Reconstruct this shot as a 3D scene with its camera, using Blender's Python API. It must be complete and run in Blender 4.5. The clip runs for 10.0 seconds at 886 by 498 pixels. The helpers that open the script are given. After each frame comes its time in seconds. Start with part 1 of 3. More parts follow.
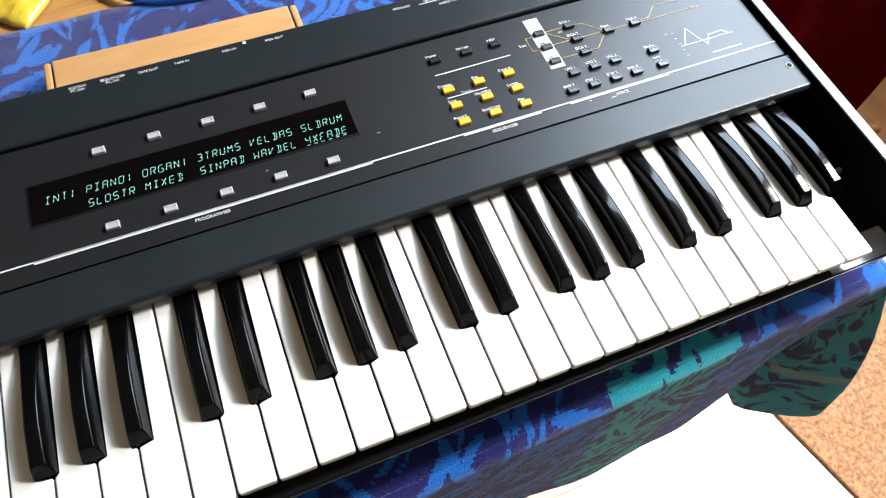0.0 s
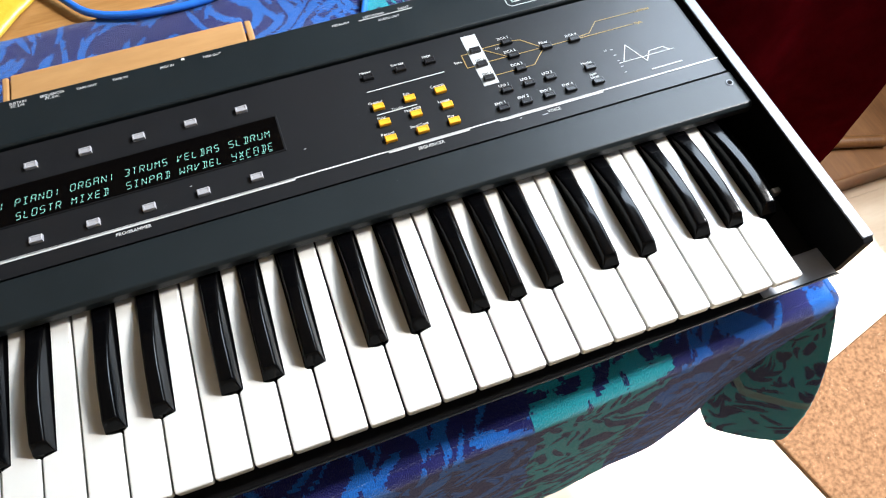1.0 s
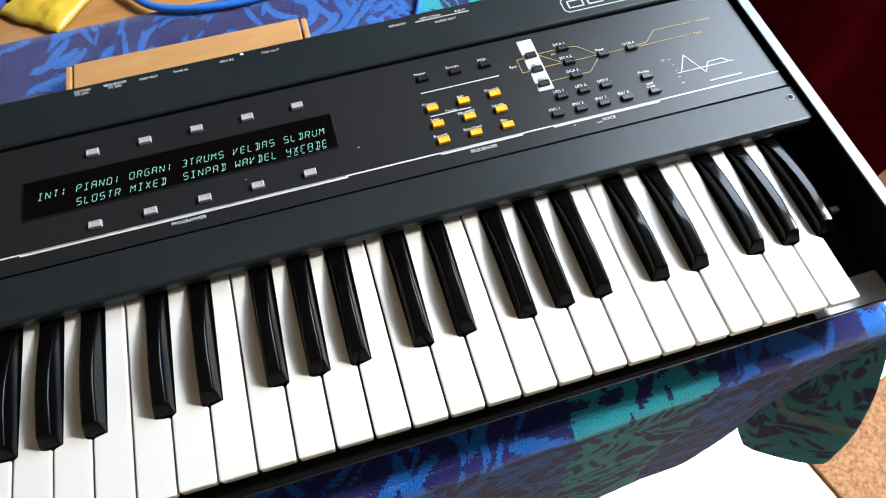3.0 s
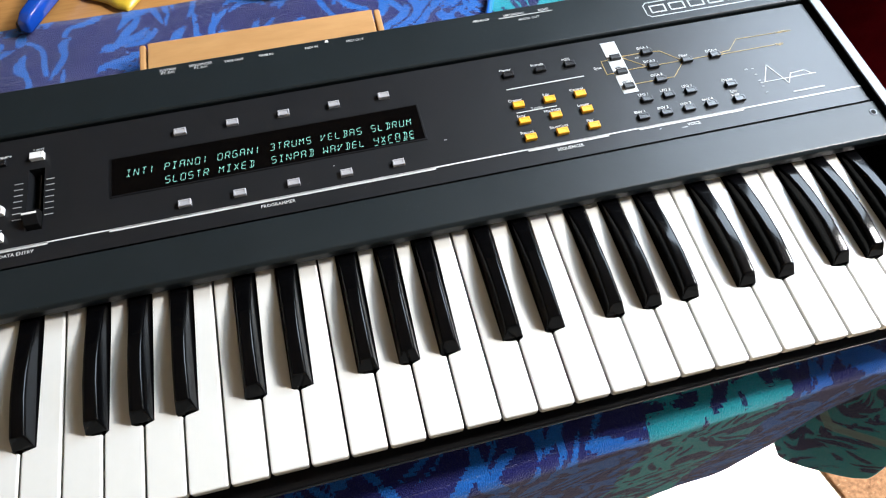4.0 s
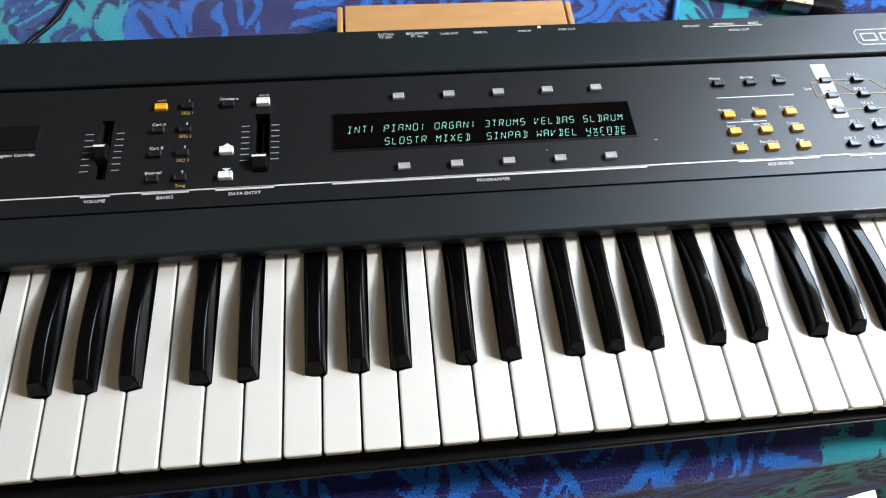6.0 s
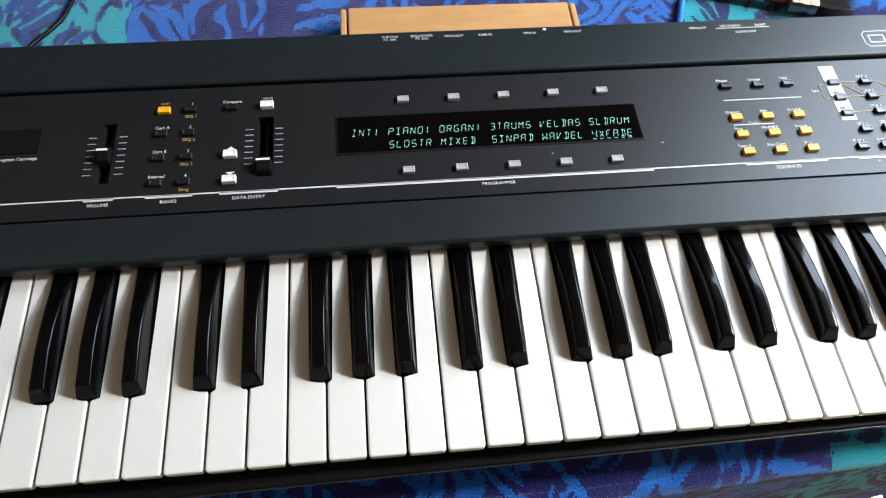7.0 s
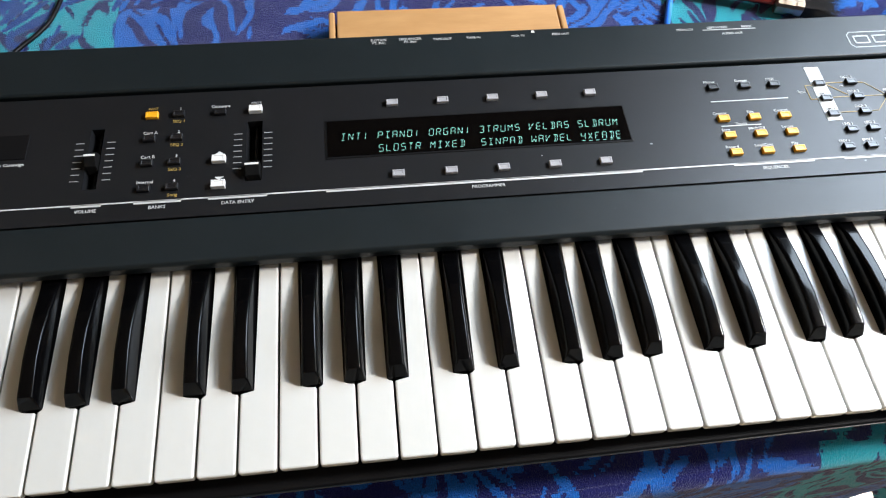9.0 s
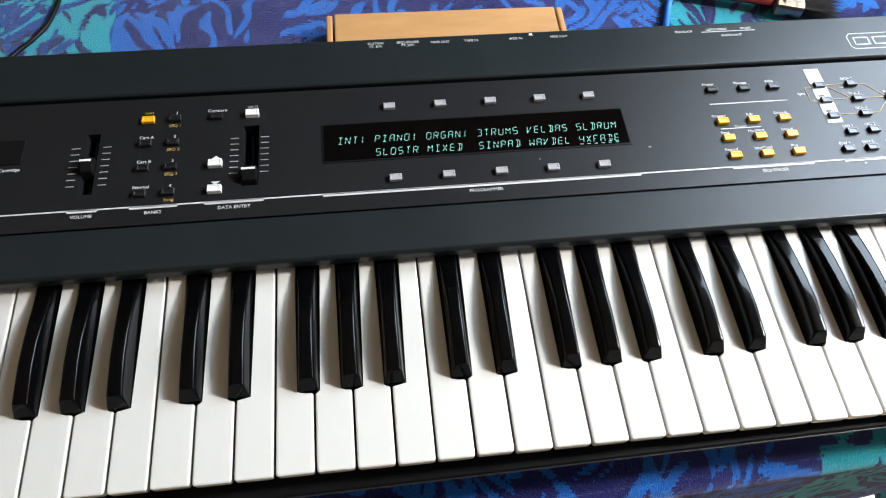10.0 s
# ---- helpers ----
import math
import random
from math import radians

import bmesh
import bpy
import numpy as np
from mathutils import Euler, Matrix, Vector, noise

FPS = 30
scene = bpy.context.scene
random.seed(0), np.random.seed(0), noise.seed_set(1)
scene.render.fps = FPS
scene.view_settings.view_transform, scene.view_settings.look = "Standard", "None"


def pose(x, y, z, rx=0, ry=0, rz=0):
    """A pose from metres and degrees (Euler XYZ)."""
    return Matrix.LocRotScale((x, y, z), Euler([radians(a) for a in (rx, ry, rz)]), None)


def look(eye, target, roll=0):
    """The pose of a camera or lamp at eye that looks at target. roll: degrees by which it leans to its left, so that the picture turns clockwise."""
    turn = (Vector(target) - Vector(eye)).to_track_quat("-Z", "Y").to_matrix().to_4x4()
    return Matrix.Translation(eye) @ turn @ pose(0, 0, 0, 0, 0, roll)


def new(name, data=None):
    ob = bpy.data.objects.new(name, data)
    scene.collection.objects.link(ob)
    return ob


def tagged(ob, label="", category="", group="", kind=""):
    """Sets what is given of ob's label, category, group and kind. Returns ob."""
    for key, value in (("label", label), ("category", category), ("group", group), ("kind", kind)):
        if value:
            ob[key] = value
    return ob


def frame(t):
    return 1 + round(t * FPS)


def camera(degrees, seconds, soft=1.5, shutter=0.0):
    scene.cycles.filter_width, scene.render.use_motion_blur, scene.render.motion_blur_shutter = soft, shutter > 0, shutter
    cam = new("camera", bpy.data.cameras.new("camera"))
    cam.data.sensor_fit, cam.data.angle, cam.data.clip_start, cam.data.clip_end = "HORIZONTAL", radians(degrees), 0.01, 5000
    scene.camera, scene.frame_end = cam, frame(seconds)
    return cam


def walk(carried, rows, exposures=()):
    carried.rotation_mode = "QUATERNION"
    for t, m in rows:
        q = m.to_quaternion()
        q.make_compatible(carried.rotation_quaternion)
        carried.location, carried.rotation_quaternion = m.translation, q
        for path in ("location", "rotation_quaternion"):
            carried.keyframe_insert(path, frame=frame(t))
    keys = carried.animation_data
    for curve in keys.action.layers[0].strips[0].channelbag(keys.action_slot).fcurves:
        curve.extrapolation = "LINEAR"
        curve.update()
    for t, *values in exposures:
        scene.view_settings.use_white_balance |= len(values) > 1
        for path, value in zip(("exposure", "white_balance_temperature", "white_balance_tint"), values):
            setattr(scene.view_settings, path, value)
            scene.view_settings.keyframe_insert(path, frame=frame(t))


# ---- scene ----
cam = camera(67.0, 10.0, soft=1.15)

PATH = [
    (0, (0.006, -0.088, 1.201), (0.4, 0.766, -0.564), 3.7),
    (0.5, (0.051, -0.103, 1.206), (0.415, 0.774, -0.554), 1.7),
    (1, (0.081, -0.108, 1.205), (0.393, 0.794, -0.553), -0.5),
    (1.5, (0.083, -0.106, 1.205), (0.367, 0.817, -0.546), -1.4),
    (2, (0.074, -0.106, 1.206), (0.343, 0.831, -0.541), -1.5),
    (2.2, (0.076, -0.103, 1.207), (0.315, 0.826, -0.548), -2.7),
    (3.3, (0.056, -0.104, 1.205), (0.284, 0.837, -0.545), -2.2),
    (3.5, (0.042, -0.103, 1.206), (0.303, 0.839, -0.539), 0.1),
    (4, (0.006, -0.093, 1.205), (0.251, 0.841, -0.547), 1.2),
    (4.5, (-0.04, -0.083, 1.201), (0.191, 0.851, -0.552), 2.5),
    (5, (-0.086, -0.079, 1.207), (0.107, 0.862, -0.547), 2.8),
    (5.5, (-0.112, -0.083, 1.205), (0.061, 0.843, -0.559), 4.9),
    (5.7, (-0.117, -0.083, 1.207), (0.05, 0.844, -0.558), 5.4),
    (7, (-0.121, -0.079, 1.204), (0.04, 0.852, -0.559), 5.0),
    (7.5, (-0.119, -0.077, 1.204), (0.042, 0.857, -0.557), 4.8),
    (8, (-0.119, -0.076, 1.203), (0.046, 0.857, -0.558), 5.0),
    (8.5, (-0.12, -0.079, 1.204), (0.051, 0.855, -0.556), 5.1),
    (9, (-0.12, -0.078, 1.205), (0.066, 0.853, -0.555), 5.8),
    (9.5, (-0.116, -0.076, 1.204), (0.064, 0.857, -0.555), 5.4),
    (10, (-0.117, -0.075, 1.204), (0.065, 0.859, -0.555), 5.4),
]
EXPOSURE = [(0, 1.12), (0.5, 1.00), (1, 0.92), (1.5, 0.82), (2, 0.78), (3.5, 0.84), (4.5, 0.91), (5.1, 0.84), (7, 0.86), (10, 0.87)]
walk(cam, [(t, look(eye, target, roll)) for t, eye, target, roll in PATH], EXPOSURE)

# ---- world, sun, added window lamps ----
world = bpy.data.worlds.new("sky")
scene.world = world
world.use_nodes = True
wn = world.node_tree.nodes
sky = wn.new("ShaderNodeTexSky")
sky.sky_type = "NISHITA"
sky.sun_disc = False
sky.sun_elevation = radians(62)
sky.sun_rotation = radians(84)
world.node_tree.links.new(sky.outputs[0], wn["Background"].inputs[0])
wn["Background"].inputs[1].default_value = 0.15

sun = new("sun", bpy.data.lights.new("sun", "SUN"))
sun.data.energy = 5.0
sun.data.angle = radians(0.6)
sun.data.color = (1.0, 0.93, 0.82)
sun.matrix_world = look((3, 0.3, 5.64), (0, 0, 0))

# small added lamp in an unseen window, for key shadows and streaks
win = new("added_window_lamp", bpy.data.lights.new("added_window_lamp", "AREA"))
win.data.shape = "RECTANGLE"
win.data.size, win.data.size_y = 0.25, 0.25
win.data.energy = 13.5
win.data.spread = radians(110)
win.data.color = (1.0, 0.97, 0.965)
win.matrix_world = look((1.37, 0.19, 1.90), (0.32, 0.02, 0.80))

# added lamp in an unseen rear window, for the bluish panel sheen
win2 = new("added_rear_sheen_lamp", bpy.data.lights.new("added_rear_sheen_lamp", "AREA"))
win2.data.shape = "RECTANGLE"
win2.data.size, win2.data.size_y = 0.75, 0.8
win2.data.energy = 19
win2.data.spread = radians(140)
win2.data.color = (0.70, 0.84, 1.0)
win2.matrix_world = look((1.36, 0.92, 1.95), (0.45, 0.24, 0.80))


# ---- materials ----
def nodes_of(name):
    m = bpy.data.materials.new(name)
    m.use_nodes = True
    t = m.node_tree
    return m, t, t.nodes["Principled BSDF"]


def add(t, kind, **kw):
    n = t.nodes.new(kind)
    for k, v in kw.items():
        if k in n.inputs:
            n.inputs[k].default_value = v
    return n


def ramp(t, fac, stops):
    r = t.nodes.new("ShaderNodeValToRGB")
    e = r.color_ramp.elements
    e[0].position, e[0].color = stops[0][0], (*stops[0][1], 1)
    e[1].position, e[1].color = stops[1][0], (*stops[1][1], 1)
    for p, c in stops[2:]:
        x = e.new(p)
        x.color = (*c, 1)
    t.links.new(fac, r.inputs[0])
    return r.outputs[0]


def place(t, scale=(1, 1, 1)):
    c = t.nodes.new("ShaderNodeTexCoord")
    m = t.nodes.new("ShaderNodeMapping")
    m.inputs["Scale"].default_value = scale
    t.links.new(c.outputs["Object"], m.inputs[0])
    return m.outputs[0]


def mat(name, a, b=None, rough=0.5, scale=60.0, bump=0.0, bump_scale=400.0, metal=0.0, spec=0.5, rough_var=0.1, stretch=(1, 1, 1), specks=None):
    """Two mixed tones at two scales, with grain relief and uneven gloss."""
    b = b or tuple(c * 0.8 for c in a)
    m, t, p = nodes_of(name)
    v = place(t, stretch)
    n1 = add(t, "ShaderNodeTexNoise", Scale=scale, Detail=6.0, Roughness=0.65)
    n2 = add(t, "ShaderNodeTexNoise", Scale=scale * 0.13, Detail=3.0)
    for n in (n1, n2):
        t.links.new(v, n.inputs["Vector"])
    mx = add(t, "ShaderNodeMath")
    mx.operation = "MULTIPLY_ADD"
    mx.inputs[1].default_value = 0.5
    t.links.new(n1.outputs[0], mx.inputs[0])
    h = add(t, "ShaderNodeMath")
    h.operation = "MULTIPLY"
    h.inputs[1].default_value = 0.5
    t.links.new(n2.outputs[0], h.inputs[0])
    t.links.new(h.outputs[0], mx.inputs[2])
    col = ramp(t, mx.outputs[0], [(0.35, b), (0.62, a)])
    if specks:
        size, tone, few = specks
        vo = add(t, "ShaderNodeTexVoronoi", Scale=size)
        t.links.new(v, vo.inputs["Vector"])
        rare = add(t, "ShaderNodeTexNoise", Scale=size * 0.21, Detail=2.0)
        t.links.new(v, rare.inputs["Vector"])
        lim = add(t, "ShaderNodeMapRange")
        lim.inputs["From Min"].default_value, lim.inputs["From Max"].default_value = few, few + 0.25
        lim.inputs["To Max"].default_value = 0.22
        t.links.new(rare.outputs[0], lim.inputs[0])
        less = t.nodes.new("ShaderNodeMath")
        less.operation = "LESS_THAN"
        t.links.new(vo.outputs["Distance"], less.inputs[0])
        t.links.new(lim.outputs[0], less.inputs[1])
        soft = t.nodes.new("ShaderNodeMath")
        soft.operation = "MULTIPLY"
        soft.inputs[1].default_value = 0.7
        t.links.new(less.outputs[0], soft.inputs[0])
        mixer = t.nodes.new("ShaderNodeMix")
        mixer.data_type = "RGBA"
        mixer.inputs["B"].default_value = (*tone, 1)
        t.links.new(soft.outputs[0], mixer.inputs["Factor"])
        t.links.new(col, mixer.inputs["A"])
        col = mixer.outputs["Result"]
    t.links.new(col, p.inputs["Base Color"])
    r = add(t, "ShaderNodeMapRange")
    r.inputs["To Min"].default_value = max(0.02, rough - rough_var)
    r.inputs["To Max"].default_value = min(1, rough + rough_var)
    t.links.new(n2.outputs[0], r.inputs[0])
    t.links.new(r.outputs[0], p.inputs["Roughness"])
    p.inputs["Metallic"].default_value = metal
    p.inputs["Specular IOR Level"].default_value = spec
    if bump:
        n3 = add(t, "ShaderNodeTexNoise", Scale=bump_scale, Detail=4.0)
        t.links.new(v, n3.inputs["Vector"])
        bp = add(t, "ShaderNodeBump", Strength=bump, Distance=0.001)
        t.links.new(n3.outputs[0], bp.inputs["Height"])
        t.links.new(bp.outputs[0], p.inputs["Normal"])
    return m


M_case = mat("grey_painted_metal", (0.0092, 0.0128, 0.0142), (0.0074, 0.0105, 0.0117), 0.37, 45, 0.10, 2200, spec=0.23, rough_var=0.09, specks=(420, (0.07, 0.08, 0.085), 0.56))
M_panel = mat("dark_overlay", (0.0088, 0.0093, 0.0104), (0.0070, 0.0075, 0.0084), 0.37, 30, 0.06, 1800, spec=0.25, rough_var=0.09, specks=(420, (0.06, 0.062, 0.066), 0.56))
M_black = mat("black_plastic", (0.005, 0.005, 0.0055), (0.004, 0.004, 0.0045), 0.45, 90, 0.05, 900, spec=0.15)
M_bkey = mat("glossy_black_key", (0.0012, 0.0012, 0.0014), (0.0007, 0.0007, 0.0009), 0.22, 160, 0.010, 300, rough_var=0.08, spec=0.02, specks=(900, (0.05, 0.05, 0.052), 0.60))
shine = M_bkey.node_tree.nodes["Principled BSDF"]
shine.inputs["Coat Weight"].default_value = 0.23
shine.inputs["Coat Roughness"].default_value = 0.085
M_wkey = mat("ivory_white_key", (0.545, 0.545, 0.515), (0.50, 0.50, 0.465), 0.20, 25, 0.02, 700, rough_var=0.08, specks=(230, (0.36, 0.28, 0.19), 0.60))
M_groove = mat("groove_black", (0.003, 0.003, 0.003), None, 0.8, 80, spec=0.1)
M_steel = mat("bare_steel", (0.55, 0.56, 0.58), (0.42, 0.43, 0.45), 0.3, 120, 0.05, 800, metal=1.0)
M_ferrule = mat("tarnished_ferrule", (0.34, 0.27, 0.20), (0.20, 0.15, 0.11), 0.32, 140, 0.1, 700, metal=1.0)
M_cheek = mat("pale_cheek_edge", (0.13, 0.14, 0.155), (0.09, 0.10, 0.112), 0.45, 60, 0.05, 900, metal=0.3)
# paler rail colour for the stretch outside the keys' shadow
M_raillit = mat("lit_rail_grey", (0.24, 0.25, 0.275), (0.19, 0.20, 0.22), 0.3, 60, 0.05, 900)
M_cheekblack = mat("matt_black_end", (0.006, 0.006, 0.0065), (0.0045, 0.0045, 0.005), 0.62, 90, 0.1, 900, spec=0.06)
M_gbtn = mat("grey_button", (0.30, 0.30, 0.31), (0.25, 0.25, 0.26), 0.45, 150, 0.03, 900)
M_kbtn = mat("black_button", (0.008, 0.008, 0.009), (0.005, 0.005, 0.006), 0.34, 150, 0.03, 900, spec=0.45)
M_ybtn = mat("yellow_button", (0.74, 0.36, 0.012), (0.66, 0.30, 0.010), 0.42, 150, 0.03, 900)
M_wbtn = mat("white_button", (0.68, 0.68, 0.66), (0.58, 0.58, 0.56), 0.42, 150, 0.03, 900)
M_print = mat("white_print", (0.56, 0.57, 0.56), (0.44, 0.45, 0.44), 0.5, 500)
M_dimprint = mat("faded_print", (0.36, 0.37, 0.37), (0.24, 0.25, 0.25), 0.5, 900)
M_yprint = mat("ochre_print", (0.40, 0.27, 0.07), (0.28, 0.19, 0.05), 0.5, 500)
M_wood = mat("varnished_table_wood", (0.46, 0.24, 0.08), (0.30, 0.14, 0.04), 0.35, 22, 0.05, 200, stretch=(1, 9, 1))
M_darkwood = mat("dark_orange_wood", (0.17, 0.072, 0.020), (0.10, 0.038, 0.010), 0.4, 22, 0.05, 200, stretch=(9, 1, 1))
M_floor = mat("pale_floor_board", (0.72, 0.60, 0.45), (0.64, 0.50, 0.35), 0.35, 14, 0.05, 120, stretch=(1, 6, 1))
M_rug = mat("tan_rug", (0.27, 0.155, 0.088), (0.085, 0.043, 0.021), 0.95, 1100, 1.0, 600, spec=0.1, specks=(260, (0.60, 0.48, 0.36), 0.45))
M_wall = mat("plaster_wall", (0.68, 0.58, 0.45), (0.63, 0.535, 0.41), 0.85, 4, 0.1, 60)
# unseen north wall, dark to keep reflections on case and keys low
M_rear = mat("unseen_wall_dark", (0.15, 0.12, 0.10), (0.12, 0.096, 0.08), 0.85, 4, 0.1, 60)
# unseen south wall, bright to bounce fill onto key and towel fronts
M_south = mat("unseen_wall_bounce", (0.58, 0.50, 0.39), (0.53, 0.455, 0.35), 0.85, 4, 0.1, 60)
M_ceil = mat("ceiling_paint", (0.78, 0.72, 0.62), (0.75, 0.69, 0.59), 0.9, 4)
M_maroon = mat("maroon_cloth", (0.034, 0.0010, 0.0022), (0.019, 0.0005, 0.0011), 0.95, 30, 0.5, 900, spec=0.0)
M_card = mat("brown_cardboard", (0.43, 0.235, 0.085), (0.34, 0.175, 0.058), 0.7, 18, 0.08, 500, stretch=(1, 5, 1), specks=(60, (0.52, 0.33, 0.16), 0.58))
# cardboard darkened to give the shade inside the box's slots
M_slotshade = mat("card_slot_shade", (0.10, 0.05, 0.02), (0.06, 0.03, 0.012), 0.8, 60)
M_yellow = mat("yellow_padded_paper", (0.56, 0.39, 0.032), (0.42, 0.27, 0.02), 0.33, 40, 0.9, 75)
M_blue = mat("blue_cable_sheath", (0.02, 0.16, 0.62), (0.015, 0.11, 0.50), 0.35, 80)
M_toolblue = mat("glossy_blue_plastic", (0.006, 0.055, 0.34), (0.004, 0.04, 0.27), 0.12, 40, spec=0.6, rough_var=0.05)
M_bristle = mat("black_bristle", (0.012, 0.011, 0.011), (0.006, 0.006, 0.006), 0.7, 900, 1.0, 1500)
M_redhandle = mat("dark_red_lacquer", (0.16, 0.018, 0.014), (0.10, 0.012, 0.010), 0.25, 60)
M_label = mat("pale_panel_print", (0.40, 0.42, 0.42), (0.33, 0.35, 0.35), 0.5, 300)

M_vfd, vt, vp = nodes_of("display_segment_glow")
vp.inputs["Base Color"].default_value = (0.05, 0.2, 0.16, 1)
vp.inputs["Emission Color"].default_value = (0.46, 1.0, 0.86, 1)
vp.inputs["Emission Strength"].default_value = 0.30

M_dispglass, dt, dp = nodes_of("display_window_smoke")
dp.inputs["Base Color"].default_value = (0.0012, 0.001, 0.001, 1)
dp.inputs["Roughness"].default_value = 0.12
dp.inputs["Specular IOR Level"].default_value = 0.10


def towel_material():
    m, t, p = nodes_of("printed_terry_towel")
    L = t.links.new

    def math_node(op, a, b=0.0, c=0.0):
        n = t.nodes.new("ShaderNodeMath")
        n.operation = op
        for k, q in enumerate((a, b, c)):
            if isinstance(q, (int, float)):
                n.inputs[k].default_value = q
            else:
                L(q, n.inputs[k])
        return n.outputs[0]

    def noise_at(vec, scale, detail=1.0):
        n = add(t, "ShaderNodeTexNoise", Scale=scale, Detail=detail)
        L(vec, n.inputs["Vector"])
        return n

    def blend(f, a, b):
        n = t.nodes.new("ShaderNodeMix")
        n.data_type = "RGBA"
        L(f, n.inputs["Factor"])
        for q, key in ((a, "A"), (b, "B")):
            if isinstance(q, tuple):
                n.inputs[key].default_value = (*q, 1)
            else:
                L(q, n.inputs[key])
        return n.outputs["Result"]

    uv = t.nodes.new("ShaderNodeUVMap").outputs[0]
    # the pile's loops step the print's edges
    snap = t.nodes.new("ShaderNodeVectorMath")
    snap.operation = "SNAP"
    snap.inputs[1].default_value = (0.0014, 0.0026, 1)
    L(uv, snap.inputs[0])
    cell = snap.outputs[0]
    wob = noise_at(cell, 11.0, 1.0)
    bent = t.nodes.new("ShaderNodeVectorMath")
    bent.operation = "MULTIPLY_ADD"
    bent.inputs[1].default_value = (0.095, 0.095, 0)
    L(wob.outputs["Color"], bent.inputs[0])
    L(cell, bent.inputs[2])
    def strokes_of(angle, sx, sy, offset, size, share):
        """Loose leaf-like dabs of the brush, bent by the weave's drift; some are left out."""
        mp = t.nodes.new("ShaderNodeMapping")
        mp.inputs["Rotation"].default_value = (0, 0, angle)
        mp.vector_type = "TEXTURE"
        mp.inputs["Scale"].default_value = (1 / sx, 1 / sy, 1)
        mp.inputs["Location"].default_value = (offset, offset * 0.7, 0)
        L(bent.outputs[0], mp.inputs[0])
        vo = t.nodes.new("ShaderNodeTexVoronoi")
        vo.voronoi_dimensions = "2D"
        vo.inputs["Scale"].default_value = 1.0
        L(mp.outputs[0], vo.inputs["Vector"])
        pick = t.nodes.new("ShaderNodeSeparateColor")
        L(vo.outputs["Color"], pick.inputs[0])
        there = math_node("LESS_THAN", pick.outputs[0], share)
        reach = math_node("MULTIPLY_ADD", pick.outputs[1], size * 0.7, size * 0.65)
        near = math_node("LESS_THAN", math_node("MULTIPLY_ADD", math_node("SUBTRACT", tufts, 0.5), 0.30, vo.outputs["Distance"]), reach)
        return math_node("MULTIPLY", near, there)

    rib = t.nodes.new("ShaderNodeMapping")
    rib.inputs["Scale"].default_value = (1.25, 0.7, 1)
    L(uv, rib.inputs[0])
    grain = noise_at(rib.outputs[0], 1050.0, 2.5).outputs[0]
    tufts = noise_at(uv, 330.0, 2.0).outputs[0]
    long_ones = strokes_of(-0.85, 66.0, 15.0, 3.0, 0.30, 0.80)
    cross_ones = strokes_of(0.80, 68.0, 15.0, 11.0, 0.29, 0.62)
    small_ones = strokes_of(-0.25, 90.0, 26.0, 23.0, 0.30, 0.38)
    lines = math_node("MAXIMUM", math_node("MAXIMUM", long_ones, cross_ones), small_ones)
    shade = noise_at(uv, 13.0, 2.0).outputs[0]
    ground = blend(shade, (0.006, 0.009, 0.078), (0.027, 0.029, 0.170))
    strokes = blend(shade, (0.007, 0.090, 0.42), (0.020, 0.190, 0.64))
    blue = blend(lines, ground, strokes)
    teal_ground = blend(shade, (0.008, 0.26, 0.34), (0.034, 0.46, 0.53))
    blots = math_node("MAXIMUM", strokes_of(0.45, 74.0, 26.0, 31.0, 0.31, 0.80), strokes_of(-0.9, 56.0, 18.0, 47.0, 0.31, 0.72))
    teal = blend(blots, teal_ground, (0.016, 0.020, 0.105))
    # teal stripes across the towel
    sep = t.nodes.new("ShaderNodeSeparateXYZ")
    L(uv, sep.inputs[0])
    u, v = sep.outputs[0], sep.outputs[1]
    along = math_node("MULTIPLY_ADD", noise_at(cell, 9.0, 0.0).outputs[0], 0.03, u)
    where = 0.0
    for a, b in TEAL_BANDS:
        inside = math_node("MULTIPLY", math_node("GREATER_THAN", along, a + 0.015), math_node("LESS_THAN", along, b + 0.015))
        where = math_node("MAXIMUM", inside, where)
    # the end that hangs turns teal below its fold; the far band is crossed by blue strokes
    hung = math_node("MAXIMUM", math_node("LESS_THAN", u, 0.42), math_node("LESS_THAN", v, -0.020))
    where = math_node("MULTIPLY", where, hung)
    far = math_node("MULTIPLY", math_node("LESS_THAN", u, 0.0), lines)
    teal = blend(far, teal, (0.010, 0.060, 0.27))
    col = blend(where, blue, teal)
    # pale woven stripe across the end that hangs at the corner
    stripe = math_node("MULTIPLY", math_node("LESS_THAN", v, -0.212), math_node("GREATER_THAN", v, -0.229))
    stripe = math_node("MULTIPLY", stripe, math_node("GREATER_THAN", u, 0.440))
    col = blend(math_node("MULTIPLY", stripe, 0.7), col, (0.30, 0.45, 0.40))
    # loops light and dark
    dark = math_node("MULTIPLY_ADD", grain, 1.9, -0.02)
    mul = t.nodes.new("ShaderNodeVectorMath")
    mul.operation = "SCALE"
    L(col, mul.inputs[0])
    L(dark, mul.inputs["Scale"])
    L(mul.outputs[0], p.inputs["Base Color"])
    p.inputs["Roughness"].default_value = 0.95
    p.inputs["Specular IOR Level"].default_value = 0.1
    p.inputs["Sheen Weight"].default_value = 0.45
    p.inputs["Sheen Roughness"].default_value = 0.35
    p.inputs["Sheen Tint"].default_value = (0.80, 0.84, 0.95, 1)
    bp = add(t, "ShaderNodeBump", Strength=1.0, Distance=0.0028)
    L(math_node("MULTIPLY_ADD", tufts, 0.35, grain), bp.inputs["Height"])
    L(bp.outputs[0], p.inputs["Normal"])
